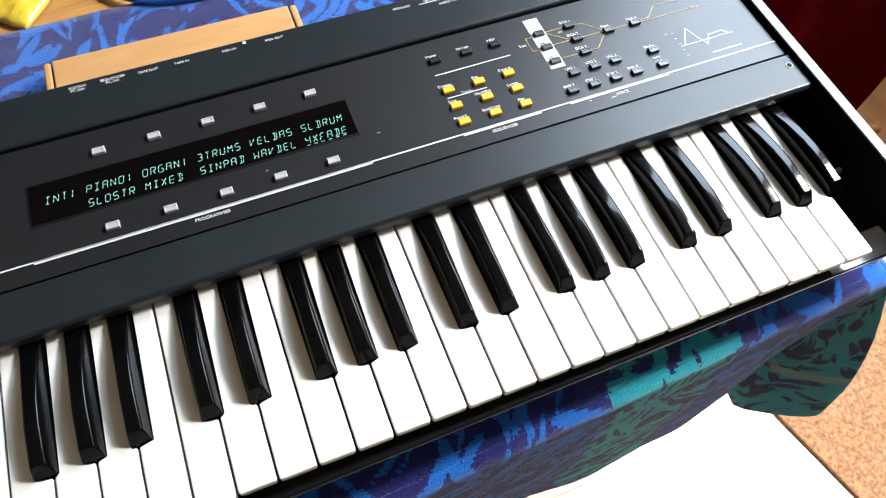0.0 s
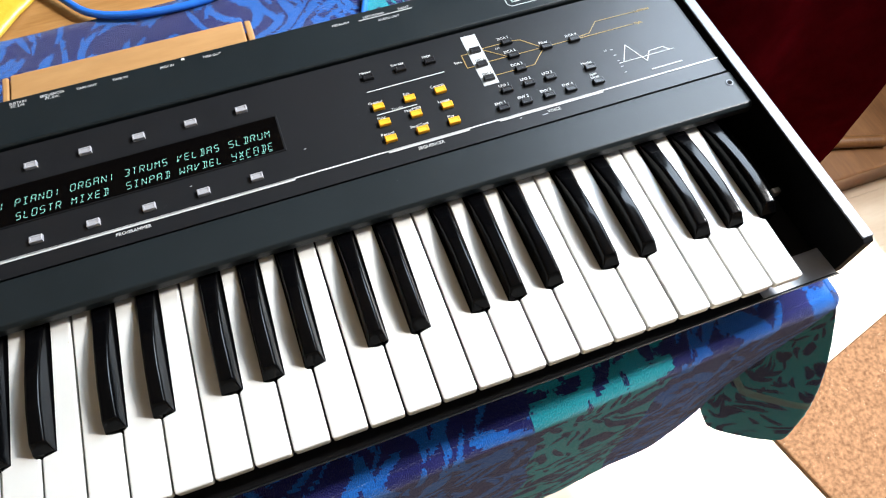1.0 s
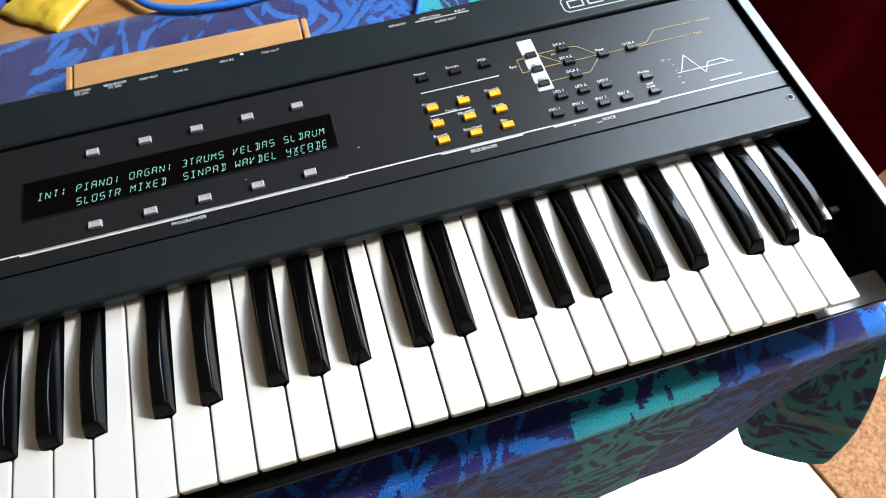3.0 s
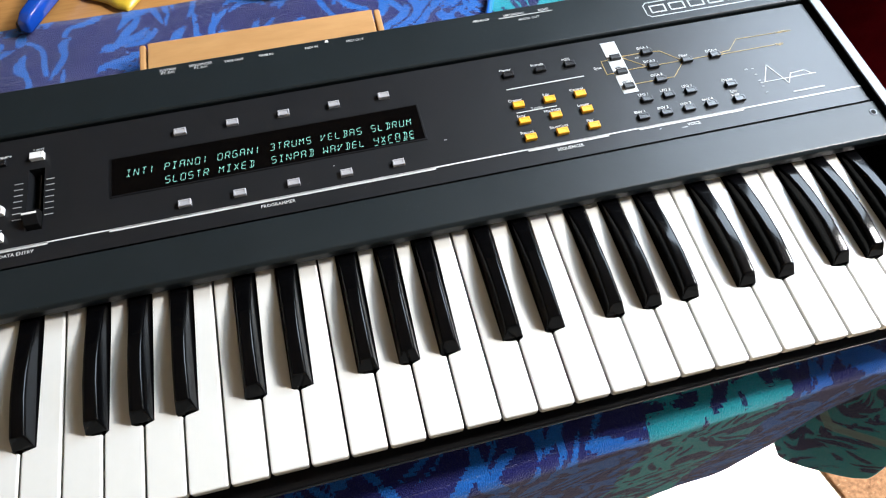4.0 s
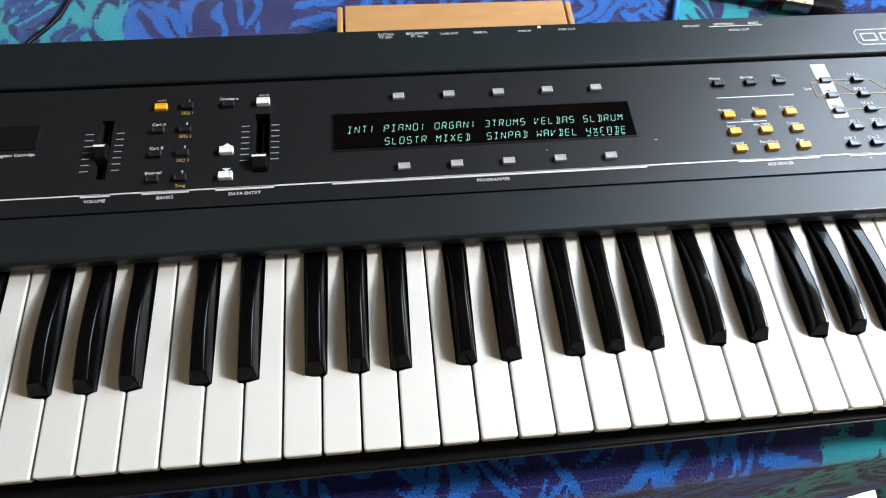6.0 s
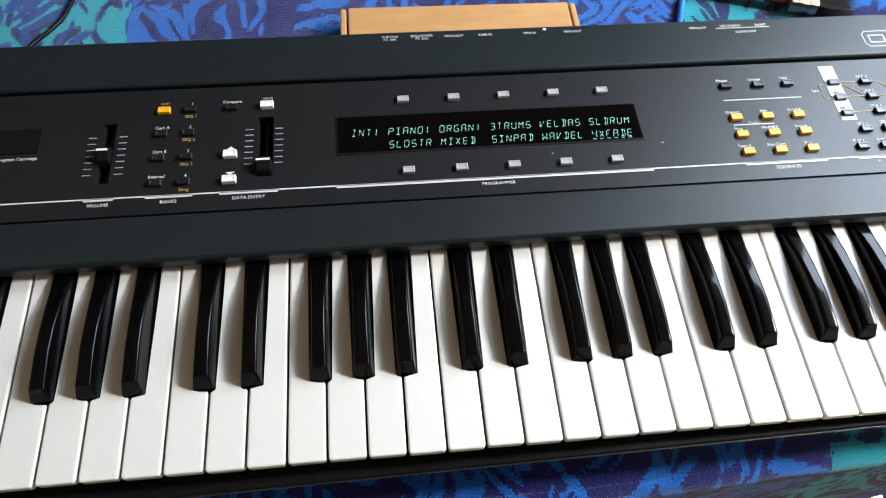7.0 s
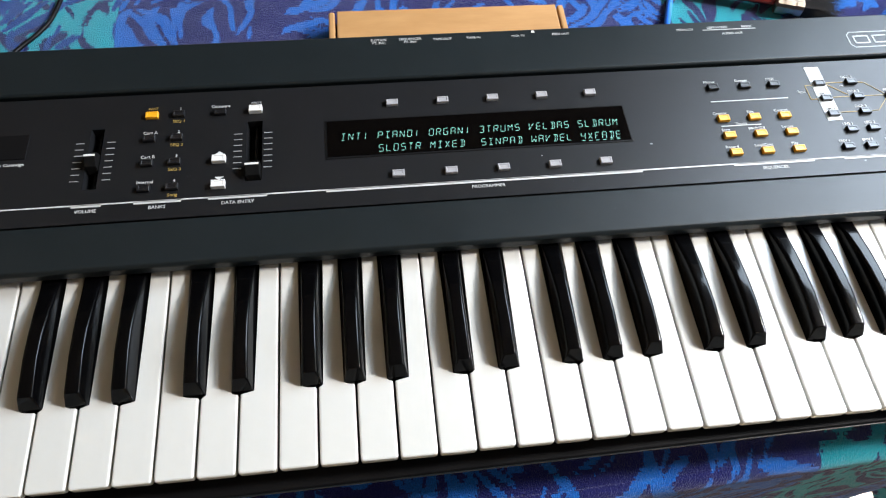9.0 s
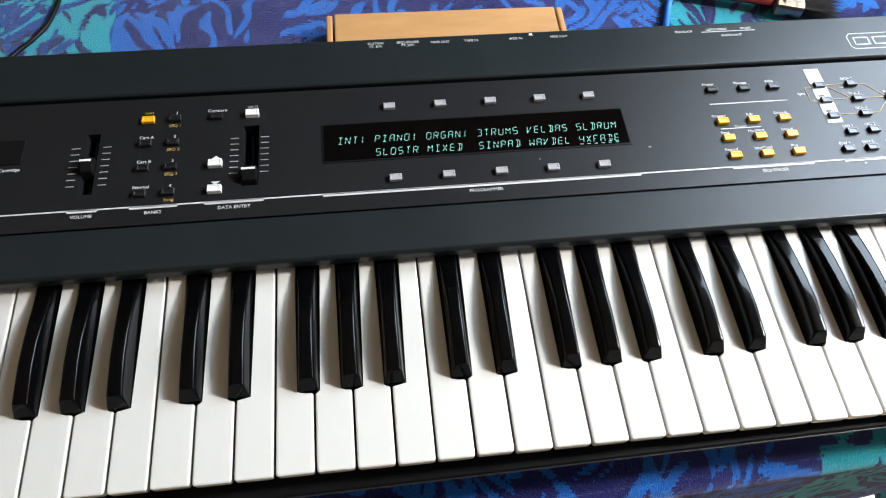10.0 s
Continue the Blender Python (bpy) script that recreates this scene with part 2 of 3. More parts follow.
    # daylight shows faintly through the loose pile
    thin = t.nodes.new("ShaderNodeBsdfTranslucent")
    L(mul.outputs[0], thin.inputs["Color"])
    mixed = t.nodes.new("ShaderNodeMixShader")
    mixed.inputs[0].default_value = 0.12
    L(p.outputs[0], mixed.inputs[1])
    L(thin.outputs[0], mixed.inputs[2])
    L(mixed.outputs[0], t.nodes["Material Output"].inputs["Surface"])
    return m


TEAL_BANDS = ((-0.475, -0.355), (0.185, 0.292), (0.445, 0.90))
M_towel = towel_material()


# ---- mesh helpers ----
def mesh_of(name, bm, material, smooth=False):
    me = bpy.data.meshes.new(name)
    bmesh.ops.recalc_face_normals(bm, faces=bm.faces)
    bm.to_mesh(me)
    bm.free()
    me.materials.append(material)
    if smooth:
        me.shade_smooth()
    return me


def part(name, bm, material, parent, label="", at=None, smooth=False):
    ob = new(name, bm if isinstance(bm, bpy.types.Mesh) else mesh_of(name, bm, material, smooth))
    ob.parent = parent
    if at is not None:
        ob.location = at
    return tagged(ob, label)


def thing(name, loc, label, category, group="", kind=""):
    ob = new(name)
    ob.location = loc
    ob.empty_display_size = 0.05
    return tagged(ob, label, category, group, kind)


def block(x0, x1, y0, y1, z0, z1, bevel=0.0, seg=2, bm=None):
    bm = bm or bmesh.new()
    g = bmesh.ops.create_cube(bm, size=1)
    bmesh.ops.scale(bm, vec=(x1 - x0, y1 - y0, z1 - z0), verts=g["verts"])
    bmesh.ops.translate(bm, vec=((x0 + x1) / 2, (y0 + y1) / 2, (z0 + z1) / 2), verts=g["verts"])
    if bevel:
        es = {e for v in g["verts"] for e in v.link_edges}
        bmesh.ops.bevel(bm, geom=list(es), offset=bevel, segments=seg, affect="EDGES", profile=0.5)
    return bm


def prism_x(x0, x1, profile, bevel=0.0):
    """A bar along x with the given outline in y and z."""
    bm = bmesh.new()
    a = [bm.verts.new((x0, y, z)) for y, z in profile]
    b = [bm.verts.new((x1, y, z)) for y, z in profile]
    bm.faces.new(a)
    bm.faces.new(b[::-1])
    n = len(profile)
    for i in range(n):
        bm.faces.new((a[i], a[(i + 1) % n], b[(i + 1) % n], b[i]))
    if bevel:
        bmesh.ops.bevel(bm, geom=bm.edges[:], offset=bevel, segments=2, affect="EDGES", profile=0.5)
    return bm


def prism_z(outline, z0, z1, bevel=0.0, only_top=True):
    bm = bmesh.new()
    a = [bm.verts.new((x, y, z0)) for x, y in outline]
    b = [bm.verts.new((x, y, z1)) for x, y in outline]
    bm.faces.new(a[::-1])
    top = bm.faces.new(b)
    n = len(outline)
    for i in range(n):
        bm.faces.new((a[i], a[(i + 1) % n], b[(i + 1) % n], b[i]))
    if bevel:
        es = list(top.edges) if only_top else bm.edges[:]
        bmesh.ops.bevel(bm, geom=es, offset=bevel, segments=2, affect="EDGES", profile=0.5)
    return bm


def stroke(points, width, z, height=0.0003):
    """A printed line: thin raised ribbon along points in a plane."""
    bm = bmesh.new()
    for (x0, y0), (x1, y1) in zip(points, points[1:]):
        d = math.hypot(x1 - x0, y1 - y0)
        nx, ny = -(y1 - y0) / d * width / 2, (x1 - x0) / d * width / 2
        ex, ey = (x1 - x0) / d * width / 2, (y1 - y0) / d * width / 2
        q = [(x0 - ex + nx, y0 - ey + ny), (x1 + ex + nx, y1 + ey + ny), (x1 + ex - nx, y1 + ey - ny), (x0 - ex - nx, y0 - ey - ny)]
        v = [bm.verts.new((x, y, z + h)) for h in (0, height) for x, y in q]
        bm.faces.new(v[4:])
        for i in range(4):
            bm.faces.new((v[i], v[(i + 1) % 4], v[4 + (i + 1) % 4], v[4 + i]))
    return bm


def tube(points, radius, sides=10):
    """A round cable through points, smoothed."""
    pts = [Vector(p) for p in points]
    path = []
    for i in range(len(pts) - 1):
        p0, p1, p2, p3 = pts[max(i - 1, 0)], pts[i], pts[i + 1], pts[min(i + 2, len(pts) - 1)]
        for k in range(8):
            u = k / 8
            path.append(0.5 * ((2 * p1) + (p2 - p0) * u + (2 * p0 - 5 * p1 + 4 * p2 - p3) * u * u + (3 * p1 - p0 - 3 * p2 + p3) * u ** 3))
    path.append(pts[-1])
    bm = bmesh.new()
    rings = []
    for i, p in enumerate(path):
        d = (path[min(i + 1, len(path) - 1)] - path[max(i - 1, 0)]).normalized()
        s = d.cross(Vector((0, 0, 1)))
        s = s.normalized() if s.length > 1e-4 else Vector((1, 0, 0))
        w = s.cross(d)
        rings.append([bm.verts.new(p + radius * (math.cos(a) * s + math.sin(a) * w)) for a in [2 * math.pi * k / sides for k in range(sides)]])
    for a, b in zip(rings, rings[1:]):
        for k in range(sides):
            bm.faces.new((a[k], a[(k + 1) % sides], b[(k + 1) % sides], b[k]))
    bm.faces.new(rings[0][::-1])
    bm.faces.new(rings[-1])
    return bm


def words(text, x, y, z, size, material, parent, align="CENTER", stretch=1.0):
    cu = bpy.data.curves.new("printed_word", "FONT")
    cu.body, cu.size, cu.align_x, cu.align_y = text, size, align, "CENTER"
    cu.extrude = 0.0001
    cu.resolution_u = 2
    tmp = bpy.data.objects.new("tmp_word", cu)
    me = bpy.data.meshes.new_from_object(tmp)
    bpy.data.objects.remove(tmp)
    me.materials.clear()
    me.materials.append(material)
    ob = new("printed_word", me)
    ob.parent = parent
    ob.location = (x, y, z)
    ob.scale = (stretch, 1, 1)
    return ob


# ---- room ----
def slab(name, x0, x1, y0, y1, z0, z1, material):
    return tagged(new(name, mesh_of(name, block(x0, x1, y0, y1, z0, z1), material)), kind="structure")


# walls and ceiling are unseen, added to bounce and bound the light
WX = 1.43
slab("wall_north", -2.2, WX + 0.2, 1.75, 1.95, 0, 2.5, M_rear)
slab("wall_south", -2.2, WX + 0.2, -2.4, -2.2, 0, 2.5, M_south)
slab("wall_west", -2.4, -2.2, -2.4, 1.95, 0, 2.5, M_wall)
slab("ceiling", -2.4, WX + 0.2, -2.4, 1.95, 2.5, 2.6, M_ceil)
wall_e = tagged(new("wall_east", mesh_of("wall_east", block(WX, WX + 0.2, -2.4, 1.75, 0, 0.55, bm=block(WX, WX + 0.2, -2.4, 1.75, 2.4, 2.5, bm=block(WX, WX + 0.2, -2.4, -0.95, 0.55, 2.4, bm=block(WX, WX + 0.2, 0.42, 0.50, 0.55, 2.4, bm=block(WX, WX + 0.2, 1.32, 1.75, 0.55, 2.4, bm=block(WX, WX + 0.2, 0.50, 1.32, 0.55, 1.5)))))), M_wall)), kind="structure")


def window(name, m, w, h):
    ob = tagged(thing(name, (0, 0, 0), "white window frame added out of view round a light opening", "window"), kind="structure")
    ob.matrix_world = m
    for y0, y1, z0, z1 in ((-w / 2, -w / 2 + 0.04, 0, h), (w / 2 - 0.04, w / 2, 0, h), (-w / 2 + 0.04, w / 2 - 0.04, 0, 0.04), (-w / 2 + 0.04, w / 2 - 0.04, h - 0.04, h)):
        part("window_frame", block(-0.03, 0.03, y0, y1, z0, z1, 0.006), M_wbtn, ob)


# unseen openings, added to let in the sun and hold the lamps
window("window_1", pose(WX + 0.1, -0.265, 0.55), 1.37, 1.85)
window("window_2", pose(WX + 0.1, 0.91, 1.5), 0.82, 0.90)

floor = slab("floor", -2.2, WX, -2.2, 1.75, -0.05, -0.011, M_groove)


# ---- table ----
TZ = 0.730
table = thing("table", (0, 0, 0), "brown varnished wooden table under a blue towel", "table")
part("tabletop", prism_z([(-0.85, -0.020), (0.0, -0.020), (0.420, -0.003), (0.420, 0.95), (-0.85, 0.95)], TZ - 0.03, TZ, 0.003), M_wood, table)
for x in (-0.80, 0.22):
    for y in (0.26, 0.90):
        part("leg", block(x - 0.03, x + 0.03, y - 0.03, y + 0.03, 0, TZ - 0.03, 0.004), M_wood, table)
part("apron", block(-0.77, 0.19, 0.25, 0.27, TZ - 0.11, TZ - 0.03), M_wood, table)
part("apron", block(-0.77, 0.19, 0.89, 0.91, TZ - 0.11, TZ - 0.03), M_wood, table)


# ---- towel ----
def glide(keys, n):
    """Rows of numbers, smoothed from key to key; the first number of each row is the way along."""
    ks = [np.array(k, float) for k in keys]
    out = []
    for i in range(len(ks) - 1):
        p0, p1, p2, p3 = ks[max(i - 1, 0)], ks[i], ks[i + 1], ks[min(i + 2, len(ks) - 1)]
        steps = max(2, int(n * (p2[0] - p1[0])))
        for k in range(steps):
            u = k / steps
            out.append(0.5 * (2 * p1 + (p2 - p0) * u + (2 * p0 - 5 * p1 + 4 * p2 - p3) * u * u + (3 * p1 - p0 - 3 * p2 + p3) * u ** 3))
    return out + [ks[-1]]


def front_edge(x):
    return -0.003 - 0.04 * min(0.42, max(0.0, 0.42 - x))


def towel():
    """The top lies on the table; the front hangs nearly upright, folds into a valley at the corner, comes out in a loose fin and goes on along the end."""
    XE, ZT, r = 0.433, TZ + 0.004, 0.011
    bm = bmesh.new()
    lay = bm.loops.layers.uv.new("UVMap")
    where = {}

    def lump(u, v):
        return noise.noise((u * 22, v * 22, 3.1)) * 0.0016 + noise.noise((u * 90, v * 90, 7.7)) * 0.0006

    def vert(x, y, z, u, v):
        w = bm.verts.new((x, y, z))
        where[w] = (u, v)
        return w

    def skin(rows):
        for a, b in zip(rows, rows[1:]):
            for k in range(len(a) - 1):
                if len({a[k], a[k + 1], b[k + 1], b[k]}) < 4:
                    continue
                f = bm.faces.new((a[k], a[k + 1], b[k + 1], b[k]))
                f.smooth = True
                for lp in f.loops:
                    lp[lay].uv = where[lp.vert]

    xs = list(np.linspace(-0.78, XE, 170))
    fs = [q ** 1.6 for q in np.linspace(0, 1, 90)]
    top = []
    for x in xs:
        col = []
        for f in fs:
            y = front_edge(x) + (0.492 - front_edge(x)) * f
            z = ZT + lump(x, y)
            if y > 0.40:
                z += 0.003 * max(0, noise.noise((x * 14, y * 14, 1.3)))
            col.append(vert(x, y, z, x, y))
        top.append(col)
    skin(top)
    # the hanging part: way along, foot x, y, z, swell of the middle outward, print's place across
    HANG = [(-0.78, -0.78, -0.040, 0.39, 0.000, -0.78), (0.10, 0.10, -0.033, 0.39, 0.002, 0.10), (0.27, 0.275, -0.032, 0.39, 0.002, 0.27),
            (0.34, 0.350, -0.030, 0.39, 0.001, 0.34), (0.385, 0.400, -0.016, 0.39, 0.000, 0.39), (0.425, 0.440, -0.001, 0.392, 0.000, 0.43),
            (0.440, 0.452, 0.003, 0.386, -0.004, 0.445), (0.455, 0.453, -0.024, 0.371, -0.003, 0.470), (0.475, 0.453, -0.054, 0.437, 0.004, 0.500),
            (0.490, 0.455, -0.073, 0.492, 0.012, 0.520), (0.497, 0.462, -0.076, 0.512, 0.015, 0.530), (0.510, 0.468, -0.055, 0.500, 0.010, 0.555),
            (0.54, 0.470, 0.02, 0.47, 0.004, 0.60), (0.70, 0.455, 0.25, 0.45, 0.003, 0.80), (0.95, 0.452, 0.492, 0.45, 0.002, 1.03)]
    ss = [(q / 6) for q in range(7)]
    rows = []
    for p, bx, by, bz, swell, u in glide(HANG, 170):
        if p < 0.425:
            tx, ty, ox, oy = min(p, XE), front_edge(min(p, XE)), 0.0, -1.0
        elif p < 0.51:
            a = (p - 0.425) / 0.085 * math.pi / 2
            tx, ty, ox, oy = XE, front_edge(XE), math.sin(a), -math.cos(a)
        else:
            tx, ty, ox, oy = XE, front_edge(XE) + (p - 0.51) / 0.44 * (0.492 - front_edge(XE)), 1.0, 0.0
        row = []
        for q in ss:
            b = q * math.pi / 2
            row.append(vert(tx + ox * r * math.sin(b), ty + oy * r * math.sin(b), ZT - r * (1 - math.cos(b)) + lump(tx, ty), u if p > 0.425 else tx, ty - 0.014 * q))
        hx, hy, hz = tx + ox * r, ty + oy * r, ZT - r
        for k in range(1, 61):
            q = k / 60
            e = math.sin(math.pi * q ** 0.8) * swell
            n1 = noise.noise((u * 11, q * 2.2, 5.0)) * 0.006 * min(1, q * 3) * (0.35 if 0.40 < p < 0.52 else 1)
            n2 = noise.noise((u * 90, q * 30, 8.0)) * 0.0007
            ox2, oy2 = (0.0, -1.0) if p < 0.50 else (1.0, 0.0)
            g = q ** 1.05
            row.append(vert(hx + (bx - hx) * g + ox2 * (e + n1 + n2), hy + (by - hy) * g + oy2 * (e + n1 + n2), hz + (bz - hz) * q, u if p > 0.425 else tx, ty - 0.014 - 0.33 * q))
        rows.append(row)
    skin(rows)
    bmesh.ops.remove_doubles(bm, verts=bm.verts[:], dist=0.00015)
    ob = new("towel", mesh_of("towel", bm, M_towel))
    mod = ob.modifiers.new("thickness", "SOLIDIFY")
    mod.thickness, mod.offset = 0.0025, -1
    return tagged(ob, "blue and teal patterned terry towel draped over a table", "towel")


towel()

# ---- synthesizer ----
P = 0.0235
ZW = 0.800
ZP = 0.815
XL, XR = -0.545, 0.411
synth = thing("synthesizer", (0, 0, TZ + 0.006), "dark grey keyboard synthesizer with two keys missing, on a towel", "synthesizer")
S = Matrix.Translation((0, 0, -(TZ + 0.006)))


def sp(name, bm, material, label="", smooth=False, parent=None):
    """A part of the synthesizer, given in world metres."""
    if not isinstance(bm, bpy.types.Mesh):
        bmesh.ops.transform(bm, matrix=S, verts=bm.verts[:])
    return part(name, bm, material, parent or synth, label, smooth=smooth)


Z0 = TZ + 0.006
sp("lower_case", block(XL - 0.01, 0.424, 0.022, 0.325, Z0, 0.770, 0.002), M_black)
sp("key_bed", block(XL, XR, 0.001, 0.16, 0.770, 0.774), M_black)


def skewed(bm):
    """The front rail runs a little askew to the keys."""
    for v in bm.verts:
        v.co.y += 0.004 * (v.co.x - 0.05) / 0.36
    return bm


sp("front_rail", skewed(prism_x(XL - 0.01, 0.4126, [(-0.0064, 0.7808), (-0.0064, 0.7814), (-0.0050, 0.7795), (0.018, 0.7770), (0.018, 0.760), (0.014, 0.760)], 0.0004)), M_black)
sp("rail_edge", skewed(block(XL - 0.01, 0.4126, -0.0073, -0.0064, 0.7810, 0.7822, 0.0003)), M_case, "thin painted metal edge")
# the rail's lit end, put in as a paler plate
sp("rail_lit_plate", skewed(prism_x(0.3530, 0.4126, [(-0.0048, 0.7794), (-0.0048, 0.7799), (0.0170, 0.7776), (0.0170, 0.7770)])), M_raillit, "ledge by the missing keys, coloured paler where light reaches it")
# rear section, groove, control panel, front lip
sp("rear_cover", prism_x(XL, XR, [(0.2775, 0.771), (0.2775, ZP), (0.279, ZP + 0.0015), (0.322, ZP + 0.001), (0.3245, ZP - 0.002), (0.3245, 0.771)], 0.0006), M_case)
sp("groove", block(XL, XR, 0.2741, 0.2775, 0.771, ZP - 0.007), M_groove)


def holed_plate(x0, x1, y0, y1, z0, z1, holes):
    xs = sorted({x0, x1, *[h[0] for h in holes], *[h[1] for h in holes]})
    ys = sorted({y0, y1, *[h[2] for h in holes], *[h[3] for h in holes]})
    bm = bmesh.new()
    vs = {}

    def v(x, y, z):
        if (x, y, z) not in vs:
            vs[(x, y, z)] = bm.verts.new((x, y, z))
        return vs[(x, y, z)]

    def solid(i, j):
        if not (0 <= i < len(xs) - 1 and 0 <= j < len(ys) - 1):
            return False
        cx, cy = (xs[i] + xs[i + 1]) / 2, (ys[j] + ys[j + 1]) / 2
        return not any(a < cx < b and c < cy < d for a, b, c, d in holes)

    for i in range(len(xs) - 1):
        for j in range(len(ys) - 1):
            if not solid(i, j):
                continue
            a, b, c, d = xs[i], xs[i + 1], ys[j], ys[j + 1]
            for z in (z0, z1):
                bm.faces.new((v(a, c, z), v(b, c, z), v(b, d, z), v(a, d, z)))
            for di, dj, p, q in ((-1, 0, (a, c), (a, d)), (1, 0, (b, c), (b, d)), (0, -1, (a, c), (b, c)), (0, 1, (a, d), (b, d))):
                if not solid(i + di, j + dj):
                    bm.faces.new((v(*p, z0), v(*q, z0), v(*q, z1), v(*p, z1)))
    return bm


SLOTS = ((-0.3170, -0.3080, 0.1930, 0.2440), (-0.2090, -0.1980, 0.1922, 0.2440))
panel = sp("control_panel", holed_plate(XL, 0.4092, 0.1665, 0.2740, 0.803, ZP, SLOTS), M_panel)
sp("slot_floor", block(XL, 0.409, 0.1665, 0.2740, 0.771, 0.8025), M_groove)
sp("panel_gap", block(XL, 0.409, 0.1650, 0.1665, 0.775, ZP - 0.002), M_groove)
sp("front_lip", prism_x(XL, XR, [(0.131, 0.806), (0.131, ZP - 0.002), (0.133, ZP + 0.0005), (0.165, ZP + 0.0005), (0.165, 0.790), (0.140, 0.800)], 0.0008), M_case)
def disc(r, z0, z1, bevel):
    return prism_z([(0.4045 + r * math.cos(k * math.pi / 9), 0.1545 + r * math.sin(k * math.pi / 9)) for k in range(18)], z0, z1, bevel)


sp("screw_washer", disc(0.0029, ZP, ZP + 0.0010, 0.0003), M_cheek, "worn bright ring round the dark hole")
# the hole's darkness is a black disc, not a real recess
sp("hole_shade_disc", disc(0.0021, ZP, ZP + 0.0012, 0.0004), M_groove)
# side cheeks
for xa, xb in ((0.4128, 0.4208), (XL - 0.019, XL - 0.010)):
    prof = [(0.001, 0.774), (0.001, ZP + 0.002), (0.004, ZP + 0.004), (0.322, ZP + 0.004), (0.326, ZP), (0.326, Z0 + 0.004), (0.022, Z0 + 0.004), (0.010, 0.772)]
    sp("end_cheek", prism_x(xa, xb, prof, 0.0006), M_cheekblack)
    sp("cheek_cap", block(xa - 0.0003, xb + 0.0003, 0.004, 0.3225, ZP + 0.0035, ZP + 0.0052, 0.0006), M_cheek, "pale worn metal edge")

# bare lever where keys are missing
lever = sp("key_lever", block(0.3995, 0.4030, 0.066, 0.160, 0.784, 0.788, 0.001), M_black, "bare key lever, its key cap missing")
sp("lever_pin", block(0.3980, 0.4045, 0.0655, 0.0700, 0.786, 0.793, 0.0008), M_steel)


# keys
def white_outline(k):
    """Outline of a natural key by its place in the octave: left and right notches beside the sharps."""
    n = k % 7
    off = {0: (None, -0.0030), 1: (-0.0030, 0.0022), 2: (0.0022, None), 3: (None, -0.0033), 4: (-0.0033, -0.0004), 5: (-0.0004, 0.0026), 6: (0.0026, None)}[n]
    g, hw, yb, ye = 0.00068, 0.0080, 0.0474, 0.158
    x0, x1 = g, P - g
    left = x0 if off[0] is None else off[0] + hw
    right = x1 if off[1] is None else P + off[1] - hw
    o = [(x0 + 0.0020, 0), (x1 - 0.0020, 0), (x1 - 0.0009, 0.0003), (x1 - 0.0003, 0.0009), (x1, 0.0020)]
    if off[1] is None:
        o += [(x1, ye)]
    else:
        o += [(x1, yb - 0.0008), (x1 - 0.0008, yb), (right, yb), (right, ye)]
    if off[0] is None:
        o += [(x0, ye)]
    else:
        o += [(left, ye), (left, yb), (x0 + 0.0008, yb), (x0, yb - 0.0008)]
    o += [(x0, 0.0020), (x0 + 0.0003, 0.0009), (x0 + 0.0009, 0.0003)]
    return o


white_mesh = {}
rk = random.Random(5)
for k in range(34):
    n = k % 7
    if n not in white_mesh:
        white_mesh[n] = mesh_of("white_key", prism_z(white_outline(n), -0.0062, 0, 0.0011), M_wkey)
    ob = part("white_key", white_mesh[n], None, synth, at=((k - 18) * P, rk.uniform(-0.0003, 0.0003), ZW - Z0 + rk.uniform(-0.0003, 0.0003)))


def black_key():
    bm = bmesh.new()
    prof = [(0.0, 0.0009), (0.0050, 0.0096), (0.0056, 0.0099), (0.013, 0.0107), (0.028, 0.0121), (0.044, 0.0113), (0.058, 0.0093), (0.072, 0.0063), (0.088, 0.0026), (0.096, 0.0014)]
    hb, ht = 0.0065, 0.0045
    rows = []
    for y, h in prof:
        w = hb - (hb - ht) * min(1, h / 0.0115)
        c = min(0.0018, h * 0.4)
        half = [(hb, -0.012), (hb, 0.0004), (w, h - c), (w - 0.12 * c, h - 0.62 * c), (w - 0.38 * c, h - 0.30 * c), (w - 0.75 * c, h - 0.10 * c), (w - 1.1 * c, h - 0.02 * c), (w - 1.35 * c, h - 0.01 * c), (w * 0.3, h)]
        ring = [(-x, z) for x, z in half] + half[::-1]
        rows.append([bm.verts.new((x, y, z)) for x, z in ring])
    n = len(rows[0])
    for a, b in zip(rows, rows[1:]):
        for i in range(n - 1):
            bm.faces.new((a[i], b[i], b[i + 1], a[i + 1])).smooth = True
    bm.faces.new(rows[0])
    bm.faces.new(rows[-1][::-1])
    for k in (1, 2):
        for i in range(n - 1):
            bm.edges.get((rows[k][i], rows[k][i + 1])).smooth = False
    return mesh_of("black_key", bm, M_bkey)


bk = black_key()
OFF = {1: -0.0030, 2: 0.0022, 4: -0.0033, 5: -0.0004, 6: 0.0026}
for k in range(1, 35):
    if k % 7 in OFF:
        part("black_key", bk, None, synth, at=((k - 18) * P + OFF[k % 7], 0.0486, ZW - Z0 + rk.uniform(-0.0002, 0.0003)))


# buttons
def button_mesh(name, w, d, h, material):
    # a square cap with eased rim and a shallow dished face
    bm = bmesh.new()
    rings = []
    for inset, z in ((0.0, -0.001), (0.0, h - 0.0003), (0.0003, h), (0.0011, h), (0.0014, h - 0.0003)):
        a, b = w / 2 - inset, d / 2 - inset
        rings.append([bm.verts.new((x, y, z)) for x, y in ((-a, -b), (a, -b), (a, b), (-a, b))])
    for p, q in zip(rings, rings[1:]):
        for k in range(4):
            bm.faces.new((p[k], p[(k + 1) % 4], q[(k + 1) % 4], q[k]))
    bm.faces.new(rings[-1])
